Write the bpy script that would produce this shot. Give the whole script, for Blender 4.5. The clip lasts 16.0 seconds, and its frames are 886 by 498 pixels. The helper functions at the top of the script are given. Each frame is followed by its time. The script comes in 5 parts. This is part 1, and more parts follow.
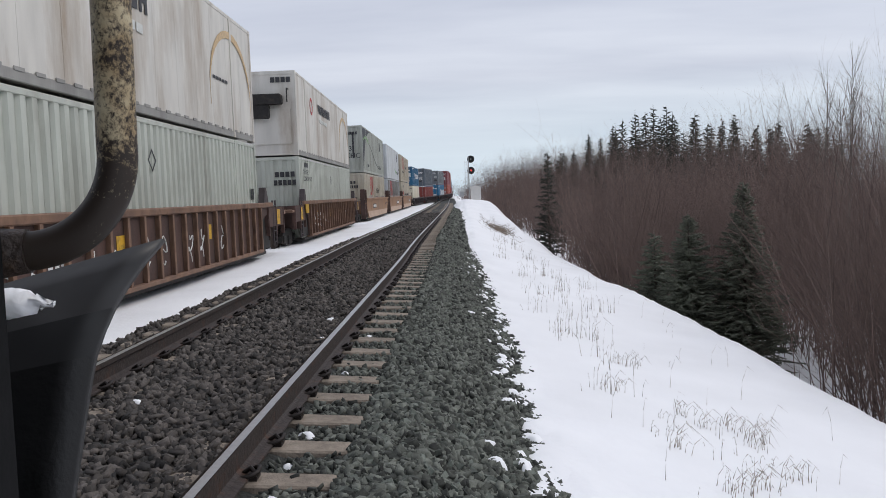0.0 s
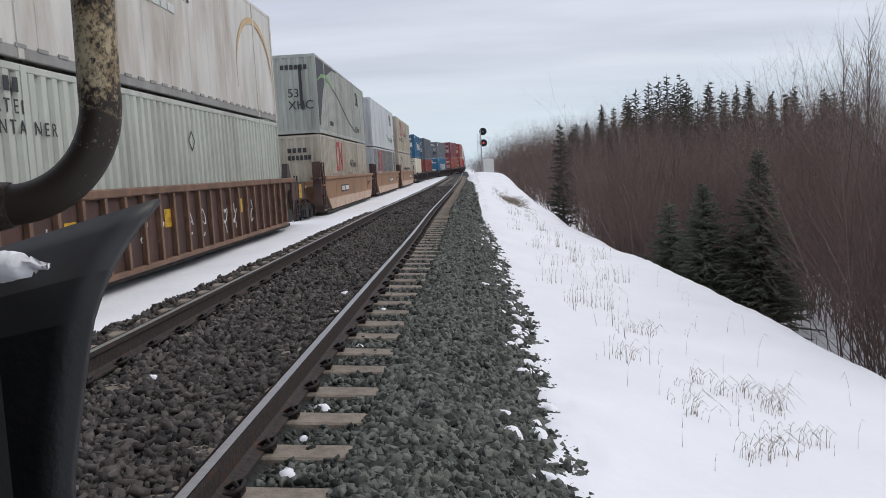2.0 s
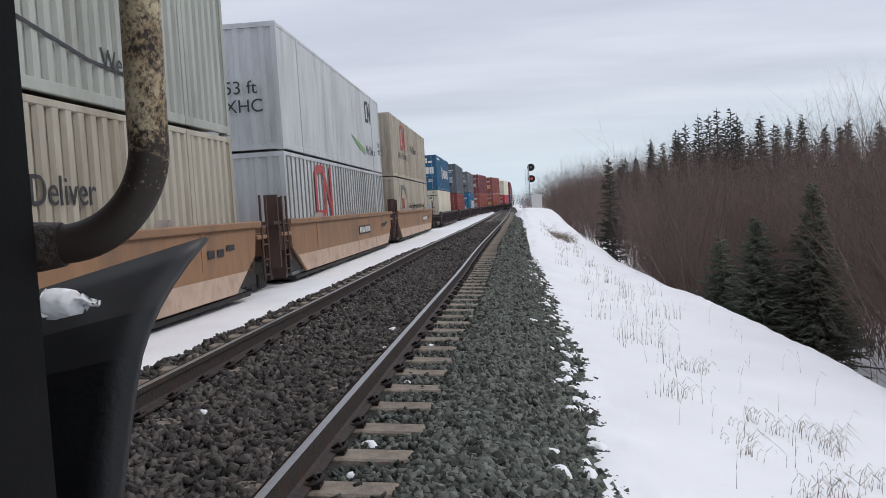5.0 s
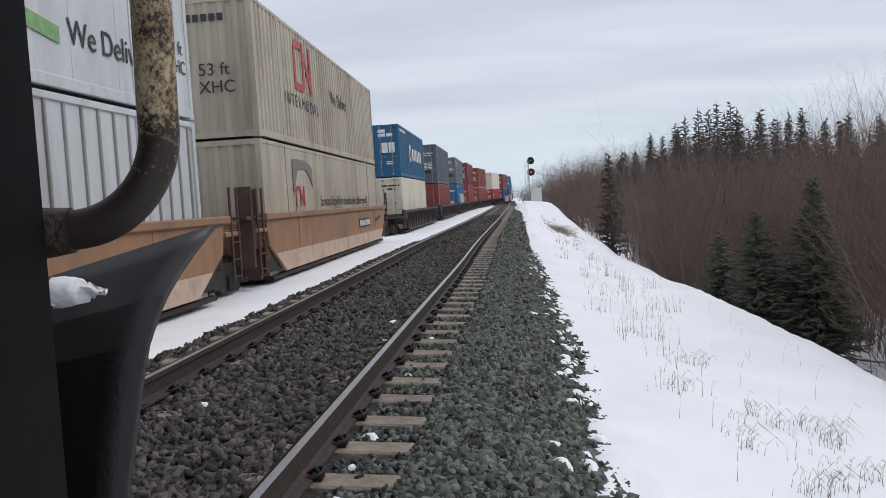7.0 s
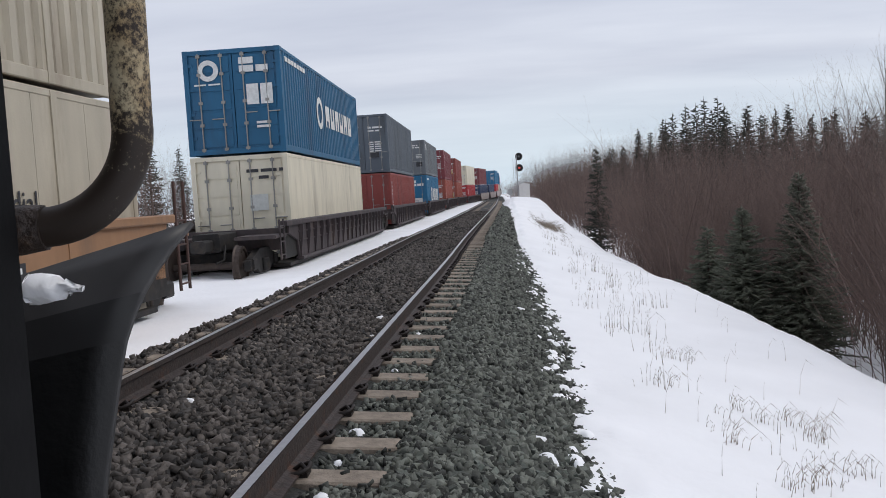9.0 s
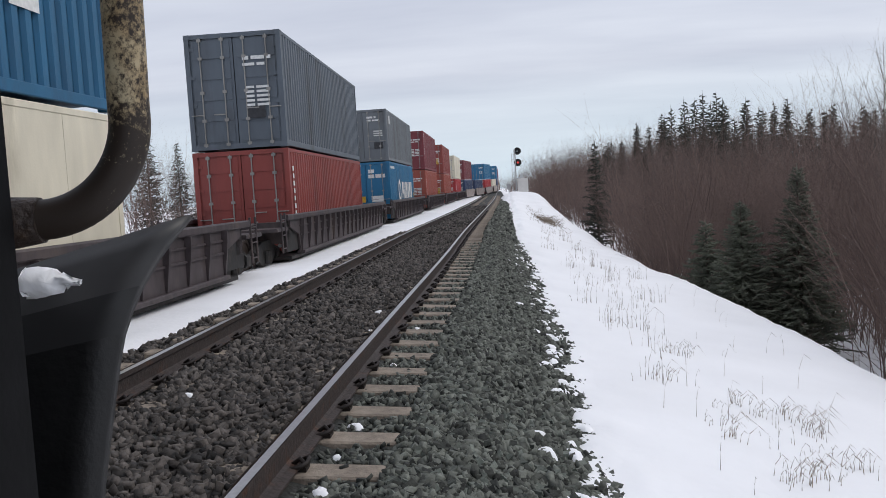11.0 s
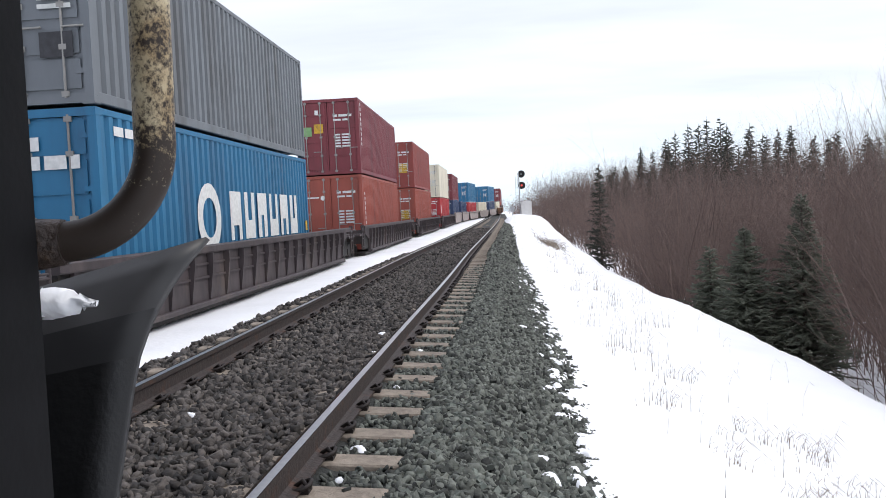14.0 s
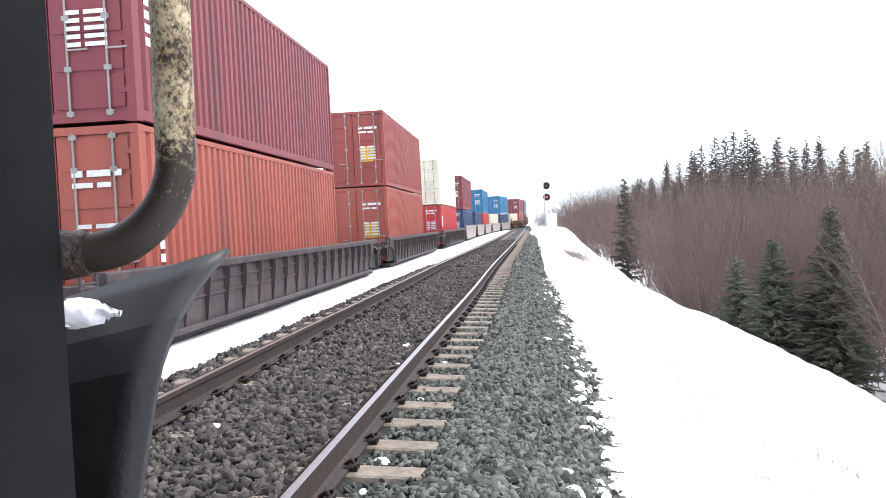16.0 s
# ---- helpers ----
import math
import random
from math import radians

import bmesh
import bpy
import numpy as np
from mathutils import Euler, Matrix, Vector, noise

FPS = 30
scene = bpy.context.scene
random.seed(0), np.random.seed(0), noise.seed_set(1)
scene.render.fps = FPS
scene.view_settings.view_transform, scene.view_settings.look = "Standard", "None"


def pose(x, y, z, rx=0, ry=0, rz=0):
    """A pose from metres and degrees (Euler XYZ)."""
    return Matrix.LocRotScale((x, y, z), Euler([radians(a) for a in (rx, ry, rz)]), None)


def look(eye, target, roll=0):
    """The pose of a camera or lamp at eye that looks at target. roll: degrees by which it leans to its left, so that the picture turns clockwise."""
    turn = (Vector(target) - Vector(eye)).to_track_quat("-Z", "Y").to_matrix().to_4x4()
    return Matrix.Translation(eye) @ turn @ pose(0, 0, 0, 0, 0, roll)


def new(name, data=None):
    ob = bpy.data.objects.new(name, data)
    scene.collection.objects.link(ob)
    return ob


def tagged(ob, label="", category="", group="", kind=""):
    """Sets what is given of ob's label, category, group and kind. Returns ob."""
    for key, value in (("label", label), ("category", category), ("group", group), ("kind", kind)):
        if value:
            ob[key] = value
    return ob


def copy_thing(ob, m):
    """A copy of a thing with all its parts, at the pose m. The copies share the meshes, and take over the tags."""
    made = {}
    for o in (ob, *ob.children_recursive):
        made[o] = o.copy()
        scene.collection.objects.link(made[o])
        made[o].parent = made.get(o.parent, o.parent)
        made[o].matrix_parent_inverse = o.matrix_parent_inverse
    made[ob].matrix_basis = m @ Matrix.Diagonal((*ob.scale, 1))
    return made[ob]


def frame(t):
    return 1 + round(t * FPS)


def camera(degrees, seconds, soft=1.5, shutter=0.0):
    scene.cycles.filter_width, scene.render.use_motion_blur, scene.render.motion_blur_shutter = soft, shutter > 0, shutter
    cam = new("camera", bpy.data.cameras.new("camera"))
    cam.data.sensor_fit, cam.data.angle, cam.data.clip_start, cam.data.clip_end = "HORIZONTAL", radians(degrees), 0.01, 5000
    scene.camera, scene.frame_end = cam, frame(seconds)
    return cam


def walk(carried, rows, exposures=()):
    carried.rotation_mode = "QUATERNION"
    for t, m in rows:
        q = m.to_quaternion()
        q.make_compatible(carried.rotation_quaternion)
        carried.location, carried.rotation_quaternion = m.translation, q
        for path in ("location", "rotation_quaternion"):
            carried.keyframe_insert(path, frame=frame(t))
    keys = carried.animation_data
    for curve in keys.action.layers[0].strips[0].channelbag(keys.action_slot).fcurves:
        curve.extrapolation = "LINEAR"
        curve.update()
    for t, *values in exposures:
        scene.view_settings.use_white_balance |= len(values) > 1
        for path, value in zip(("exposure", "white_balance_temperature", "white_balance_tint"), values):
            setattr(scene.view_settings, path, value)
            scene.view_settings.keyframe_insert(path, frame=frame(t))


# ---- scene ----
cam = camera(54.0, 16.0, soft=0.9)
PATH = [
    (0, (1.599, -0.043, 1.229), (1.597, 9.937, 0.603), -2.22),
    (0.5, (1.601, -0.046, 1.225), (1.565, 9.925, 0.471), -2.33),
    (1, (1.614, -0.019, 1.207), (1.572, 9.933, 0.227), -2.83),
    (1.5, (1.603, -0.004, 1.206), (1.479, 9.945, 0.202), -2.83),
    (2, (1.610, -0.014, 1.205), (1.432, 9.942, 0.285), -3.32),
    (2.5, (1.617, -0.019, 1.205), (1.385, 9.949, 0.440), -3.81),
    (3, (1.626, -0.025, 1.207), (1.381, 9.954, 0.612), -4.11),
    (3.5, (1.626, -0.019, 1.208), (1.389, 9.962, 0.648), -3.81),
    (4, (1.625, -0.014, 1.208), (1.231, 9.965, 0.699), -3.50),
    (4.2, (1.624, -0.020, 1.207), (1.031, 9.951, 0.732), -3.48),
    (6.5, (1.607, -0.009, 1.206), (0.855, 9.949, 0.687), -3.67),
    (7, (1.605, -0.009, 1.201), (0.901, 9.951, 0.649), -3.57),
    (7.5, (1.602, 0.000, 1.200), (0.975, 9.963, 0.606), -3.48),
    (8, (1.605, -0.004, 1.200), (1.049, 9.963, 0.608), -3.49),
    (8.5, (1.610, 0.000, 1.200), (1.068, 9.967, 0.596), -3.49),
    (9, (1.617, -0.011, 1.202), (1.044, 9.954, 0.591), -3.49),
    (11.5, (1.613, -0.004, 1.200), (1.056, 9.957, 0.522), -3.49),
    (12, (1.594, -0.002, 1.201), (0.997, 9.963, 0.601), -3.08),
    (12.5, (1.584, 0.006, 1.203), (1.015, 9.977, 0.711), -2.68),
    (13, (1.590, 0.004, 1.202), (1.028, 9.978, 0.735), -2.78),
    (13.5, (1.593, -0.002, 1.207), (1.038, 9.973, 0.770), -2.88),
    (14, (1.598, -0.002, 1.205), (1.019, 9.973, 0.784), -2.78),
    (14.5, (1.605, -0.016, 1.204), (0.914, 9.953, 0.836), -2.67),
    (15, (1.604, -0.014, 1.209), (0.832, 9.951, 0.892), -2.26),
    (15.5, (1.599, -0.009, 1.206), (0.796, 9.954, 0.881), -2.56),
    (16, (1.607, -0.010, 1.204), (0.748, 9.949, 0.933), -2.85),
]
EXPOSURES = [(0, 0.0), (12.3, 0.03), (12.5, 0.15), (12.8, 0.42), (13.2, 0.63), (14.3, 0.58), (14.6, 0.6), (15.0, 0.74), (15.5, 1.1), (16.0, 1.5)]
walk(cam, [(t, look(eye, target, roll)) for t, eye, target, roll in PATH], EXPOSURES)


# ---------------------------------------------------------------- world and sun
def build_world():
    world = bpy.data.worlds.new("overcast_sky")
    scene.world = world
    world.use_nodes = True
    nt = world.node_tree
    nt.nodes.clear()
    out = nt.nodes.new("ShaderNodeOutputWorld")
    bg = nt.nodes.new("ShaderNodeBackground")
    sky = nt.nodes.new("ShaderNodeTexSky")
    sky.sky_type = "NISHITA"
    sky.sun_disc = False
    sky.sun_elevation = radians(46)
    sky.sun_rotation = radians(85)
    sky.air_density, sky.dust_density, sky.ozone_density = 1.0, 2.0, 1.0
    dim = nt.nodes.new("ShaderNodeVectorMath")
    dim.operation = "SCALE"
    dim.inputs["Scale"].default_value = 0.14
    nt.links.new(sky.outputs[0], dim.inputs[0])
    # cloud deck: direction projected on a flat layer
    tc = nt.nodes.new("ShaderNodeTexCoord")
    sep = nt.nodes.new("ShaderNodeSeparateXYZ")
    nt.links.new(tc.outputs["Generated"], sep.inputs[0])
    lift = nt.nodes.new("ShaderNodeMath")
    lift.operation = "ADD"
    lift.inputs[1].default_value = 0.12
    nt.links.new(sep.outputs["Z"], lift.inputs[0])
    top = nt.nodes.new("ShaderNodeMath")
    top.operation = "MAXIMUM"
    top.inputs[1].default_value = 0.05
    nt.links.new(lift.outputs[0], top.inputs[0])
    dx = nt.nodes.new("ShaderNodeMath")
    dx.operation = "DIVIDE"
    dy = nt.nodes.new("ShaderNodeMath")
    dy.operation = "DIVIDE"
    for node, axis in ((dx, "X"), (dy, "Y")):
        nt.links.new(sep.outputs[axis], node.inputs[0])
        nt.links.new(top.outputs[0], node.inputs[1])
    comb = nt.nodes.new("ShaderNodeCombineXYZ")
    nt.links.new(dx.outputs[0], comb.inputs["X"])
    nt.links.new(dy.outputs[0], comb.inputs["Y"])
    noise_a = nt.nodes.new("ShaderNodeTexNoise")
    noise_a.inputs["Scale"].default_value = 0.9
    noise_a.inputs["Detail"].default_value = 5
    noise_a.inputs["Roughness"].default_value = 0.55
    stretch = nt.nodes.new("ShaderNodeMapping")
    stretch.inputs["Scale"].default_value = (0.45, 1.2, 1)
    stretch.inputs["Rotation"].default_value = (0, 0, radians(8))
    nt.links.new(comb.outputs[0], stretch.inputs["Vector"])
    nt.links.new(stretch.outputs[0], noise_a.inputs["Vector"])
    ramp = nt.nodes.new("ShaderNodeValToRGB")
    ramp.color_ramp.elements[0].position, ramp.color_ramp.elements[0].color = 0.3, (0.56, 0.59, 0.70, 1)
    ramp.color_ramp.elements[1].position, ramp.color_ramp.elements[1].color = 0.72, (0.80, 0.83, 0.92, 1)
    nt.links.new(noise_a.outputs["Fac"], ramp.inputs[0])
    # paler, bluer band towards the horizon
    band = nt.nodes.new("ShaderNodeMapRange")
    band.inputs["From Min"].default_value, band.inputs["From Max"].default_value = 0.0, 0.13
    band.inputs["To Min"].default_value, band.inputs["To Max"].default_value = 0.85, 0.0
    nt.links.new(sep.outputs["Z"], band.inputs["Value"])
    low = nt.nodes.new("ShaderNodeMix")
    low.data_type = "RGBA"
    low.inputs["B"].default_value = (0.72, 0.87, 0.98, 1)
    nt.links.new(band.outputs[0], low.inputs["Factor"])
    nt.links.new(ramp.outputs[0], low.inputs["A"])
    mix = nt.nodes.new("ShaderNodeMix")
    mix.data_type = "RGBA"
    mix.inputs["Factor"].default_value = 0.88
    nt.links.new(dim.outputs[0], mix.inputs["A"])
    nt.links.new(low.outputs["Result"], mix.inputs["B"])
    nt.links.new(mix.outputs["Result"], bg.inputs["Color"])
    bg.inputs["Strength"].default_value = 1.0
    nt.links.new(bg.outputs[0], out.inputs[0])


build_world()
sun = new("sun", bpy.data.lights.new("sun", "SUN"))
sun.data.energy, sun.data.angle, sun.data.color = 0.9, radians(20), (1.0, 0.96, 0.9)
sun.matrix_world = look((45, 4, 48), (0, 0, 0))


# ---------------------------------------------------------------- materials
def material(name, color, rough=0.6, metal=0.0, vary=0.15, scale=6.0, bump=0.0, bump_scale=40.0, dirt=None, dirt_amount=0.0,
             dirt_scale=1.5, streak=1.0, island=0.0, objects=0.0, spec=0.5, subsurface=0.0):
    """Base colour with fine and broad variation, optional dirt that runs down in streaks, and a fine relief."""
    m = bpy.data.materials.new(name)
    m.use_nodes = True
    nt = m.node_tree
    b = nt.nodes["Principled BSDF"]
    b.inputs["Roughness"].default_value = rough
    b.inputs["Metallic"].default_value = metal
    b.inputs["Specular IOR Level"].default_value = spec
    tc = nt.nodes.new("ShaderNodeTexCoord")
    mp = nt.nodes.new("ShaderNodeMapping")
    mp.inputs["Scale"].default_value = (1, 1, 1 / streak)
    nt.links.new(tc.outputs["Object"], mp.inputs["Vector"])
    n1 = nt.nodes.new("ShaderNodeTexNoise")
    n1.inputs["Scale"].default_value, n1.inputs["Detail"].default_value = scale, 6
    nt.links.new(mp.outputs[0], n1.inputs["Vector"])
    ramp = nt.nodes.new("ShaderNodeValToRGB")
    c = color
    lo = [max(0, v * (1 - vary)) for v in c]
    hi = [min(1, v * (1 + vary)) for v in c]
    ramp.color_ramp.elements[0].position, ramp.color_ramp.elements[0].color = 0.3, (*lo, 1)
    ramp.color_ramp.elements[1].position, ramp.color_ramp.elements[1].color = 0.7, (*hi, 1)
    nt.links.new(n1.outputs["Fac"], ramp.inputs[0])
    last = ramp.outputs[0]
    if dirt is not None:
        n2 = nt.nodes.new("ShaderNodeTexNoise")
        n2.inputs["Scale"].default_value, n2.inputs["Detail"].default_value, n2.inputs["Roughness"].default_value = dirt_scale, 8, 0.65
        nt.links.new(mp.outputs[0], n2.inputs["Vector"])
        r2 = nt.nodes.new("ShaderNodeMapRange")
        r2.inputs["From Min"].default_value, r2.inputs["From Max"].default_value = 0.62 - dirt_amount * 0.4, 0.72
        nt.links.new(n2.outputs["Fac"], r2.inputs["Value"])
        mx = nt.nodes.new("ShaderNodeMix")
        mx.data_type = "RGBA"
        mx.inputs["B"].default_value = (*dirt, 1)
        nt.links.new(r2.outputs[0], mx.inputs["Factor"])
        nt.links.new(last, mx.inputs["A"])
        last = mx.outputs["Result"]
    if island or objects:
        if island:
            g = nt.nodes.new("ShaderNodeNewGeometry")
            rnd, amount = g.outputs["Random Per Island"], island
        else:
            g = nt.nodes.new("ShaderNodeObjectInfo")
            rnd, amount = g.outputs["Random"], objects
        mr = nt.nodes.new("ShaderNodeMapRange")
        mr.inputs["To Min"].default_value, mr.inputs["To Max"].default_value = 1 - amount, 1 + amount
        nt.links.new(rnd, mr.inputs["Value"])
        sc = nt.nodes.new("ShaderNodeVectorMath")
        sc.operation = "SCALE"
        nt.links.new(last, sc.inputs[0])
        nt.links.new(mr.outputs[0], sc.inputs["Scale"])
        last = sc.outputs[0]
    nt.links.new(last, b.inputs["Base Color"])
    if subsurface:
        b.inputs["Subsurface Weight"].default_value = subsurface
        b.inputs["Subsurface Radius"].default_value = (0.05, 0.06, 0.08)
    if bump:
        n3 = nt.nodes.new("ShaderNodeTexNoise")
        n3.inputs["Scale"].default_value, n3.inputs["Detail"].default_value = bump_scale, 5
        nt.links.new(tc.outputs["Object"], n3.inputs["Vector"])
        bp = nt.nodes.new("ShaderNodeBump")
        bp.inputs["Strength"].default_value, bp.inputs["Distance"].default_value = bump, 0.02
        nt.links.new(n3.outputs["Fac"], bp.inputs["Height"])
        nt.links.new(bp.outputs[0], b.inputs["Normal"])
    return m


RUST = (0.10, 0.045, 0.025)
GRIME = (0.09, 0.08, 0.07)
M = {
    "snow": material("snow", (0.90, 0.905, 0.925), 0.75, vary=0.04, scale=0.6, bump=0.5, bump_scale=9, spec=0.25),
    "woods_floor": material("woods_floor", (0.62, 0.60, 0.60), 0.9, vary=0.15, scale=0.5, dirt=(0.10, 0.07, 0.055), dirt_amount=0.5, dirt_scale=0.7),
    # darker than the loose stones: the shade in their gaps is in this colour
    "ballast": material("ballast_bed", (0.036, 0.038, 0.035), 0.9, vary=0.45, scale=24, bump=1.0, bump_scale=30, dirt=(0.045, 0.04, 0.036), dirt_amount=0.2, dirt_scale=2),
    "stone": material("ballast_stone", (0.092, 0.098, 0.084), 0.85, vary=0.25, scale=30, island=0.88, bump=0.3, bump_scale=60),
    "stone_near": material("ballast_stone_single", (0.088, 0.098, 0.084), 0.85, vary=0.25, scale=30, objects=0.85, bump=0.3, bump_scale=60),
    "stone_dark": material("ballast_stone_oily", (0.066, 0.057, 0.051), 0.8, vary=0.3, scale=30, island=0.88, bump=0.3, bump_scale=60),
    "concrete": material("concrete_tie", (0.27, 0.225, 0.18), 0.9, vary=0.18, scale=14, bump=0.4, bump_scale=60, dirt=(0.12, 0.095, 0.075), dirt_amount=0.45, dirt_scale=5, objects=0.12),
    "rail_side": material("rail_rust", (0.052, 0.040, 0.036), 0.65, 0.3, vary=0.3, scale=25, bump=0.3, dirt=RUST, dirt_amount=0.2, dirt_scale=8),
    "rail_top": material("rail_polished", (0.42, 0.41, 0.41), 0.34, 0.85, vary=0.1, scale=40),
    "clip": material("spring_clip", (0.03, 0.024, 0.022), 0.6, 0.5, vary=0.3, scale=60),
    "black": material("black_paint", (0.004, 0.004, 0.0045), 0.65, vary=0.3, scale=18, bump=0.03, bump_scale=120, dirt=(0.009, 0.0085, 0.008), dirt_amount=0.1, dirt_scale=7, spec=0.1),
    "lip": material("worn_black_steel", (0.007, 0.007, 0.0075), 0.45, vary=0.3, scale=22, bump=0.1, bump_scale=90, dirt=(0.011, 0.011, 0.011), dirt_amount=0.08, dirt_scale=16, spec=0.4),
    # two greys that paint the sky light on the plow's rolled lip
    "lip_top": material("sky_lit_lip_grey", (0.04, 0.039, 0.04), 0.45, vary=0.2, scale=12, spec=0.4),
    "lip_mid": material("half_lit_bend_grey", (0.02, 0.02, 0.021), 0.45, vary=0.2, scale=12, spec=0.35),
    "bar": material("worn_cream_paint", (0.36, 0.31, 0.22), 0.5, vary=0.2, scale=60, bump=0.3, bump_scale=140, dirt=(0.035, 0.027, 0.02), dirt_amount=0.62, dirt_scale=26),
    "bar_rust": material("rusted_bare_steel", (0.034, 0.023, 0.018), 0.5, 0.3, vary=0.5, scale=50, bump=0.3, bump_scale=120, dirt=(0.10, 0.06, 0.035), dirt_amount=0.2, dirt_scale=30),
    "grass": material("dry_grass", (0.21, 0.165, 0.125), 0.8, vary=0.3, scale=3, island=0.4),
    "twig": material("bare_twig", (0.155, 0.108, 0.093), 0.85, vary=0.3, scale=0.4, island=0.35),
    "bark": material("grey_bark", (0.16, 0.14, 0.125), 0.9, vary=0.3, scale=8, bump=0.3),
    "needle": material("spruce_needle", (0.105, 0.115, 0.085), 0.75, vary=0.3, scale=1.2, island=0.35),
    "needle_far": material("far_spruce_needle", (0.04, 0.045, 0.035), 0.8, vary=0.3, scale=0.6, island=0.3),
    "trunk": material("spruce_trunk", (0.07, 0.055, 0.045), 0.9, vary=0.3, scale=10),
    "wheel": material("wheel_steel", (0.06, 0.045, 0.038), 0.55, 0.5, vary=0.3, scale=12),
    "under": material("truck_black", (0.02, 0.018, 0.017), 0.7, 0.2, vary=0.4, scale=10, dirt=(0.06, 0.045, 0.035), dirt_amount=0.25, dirt_scale=4),
    "rust_car": material("rusty_well_paint", (0.085, 0.045, 0.036), 0.75, vary=0.25, scale=5, dirt=(0.055, 0.035, 0.03), dirt_amount=0.4, dirt_scale=1.6, streak=2.5, bump=0.2),
    "rust_sill": material("rusty_sill", (0.22, 0.125, 0.08), 0.75, vary=0.3, scale=6, dirt=(0.10, 0.06, 0.045), dirt_amount=0.4, dirt_scale=3),
    "tan_car": material("tan_well_paint", (0.31, 0.17, 0.09), 0.6, vary=0.12, scale=4, dirt=(0.19, 0.12, 0.08), dirt_amount=0.3, dirt_scale=1.1, streak=3),
    "tan_pale": material("dusted_tan_paint", (0.52, 0.38, 0.29), 0.7, vary=0.12, scale=4, dirt=(0.36, 0.24, 0.17), dirt_amount=0.35, dirt_scale=1.5),
    "dark_car": material("dark_brown_well_paint", (0.055, 0.042, 0.044), 0.65, vary=0.3, scale=5, dirt=(0.10, 0.075, 0.065), dirt_amount=0.25, dirt_scale=1.5, streak=2),
    "grey_car": material("pale_grey_well_paint", (0.36, 0.31, 0.29), 0.7, vary=0.2, scale=4, dirt=(0.2, 0.16, 0.14), dirt_amount=0.35, dirt_scale=1.4, streak=2),
    "yellow": material("safety_yellow", (0.62, 0.36, 0.03), 0.6, vary=0.2, scale=10, dirt=(0.2, 0.12, 0.04), dirt_amount=0.3, dirt_scale=6),
    "white_mark": material("white_marking", (0.72, 0.72, 0.70), 0.6, vary=0.12, scale=14),
    "dark_mark": material("dark_marking", (0.035, 0.035, 0.04), 0.6, vary=0.3, scale=14),
    "red_mark": material("red_marking", (0.43, 0.062, 0.06), 0.6, vary=0.2, scale=10),
    "green_mark": material("green_marking", (0.20, 0.36, 0.15), 0.6, vary=0.2, scale=10),
    "grey_mark": material("faded_grey_marking", (0.19, 0.175, 0.155), 0.6, vary=0.2, scale=10),
    "tan_mark": material("tan_arc_marking", (0.56, 0.40, 0.22), 0.6, vary=0.2, scale=10),
    "pale_mark": material("pale_grey_marking", (0.60, 0.61, 0.58), 0.6, vary=0.1, scale=10),
    "signal_black": material("signal_black", (0.012, 0.012, 0.012), 0.6, vary=0.2),
    "silver": material("galvanised_steel", (0.42, 0.43, 0.44), 0.5, 0.4, vary=0.15, scale=6),
    "cabinet": material("white_cabinet_paint", (0.70, 0.69, 0.66), 0.55, vary=0.06, scale=3),
    "red_lens": material("red_lens", (0.5, 0.02, 0.02), 0.25),
}


def lamp_material():
    m = bpy.data.materials.new("lit_red_lens")
    m.use_nodes = True
    b = m.node_tree.nodes["Principled BSDF"]
    b.inputs["Base Color"].default_value = (0.6, 0.05, 0.05, 1)
    b.inputs["Emission Color"].default_value = (1.0, 0.12, 0.10, 1)
    b.inputs["Emission Strength"].default_value = 0.5
    return m


M["lit_lens"] = lamp_material()


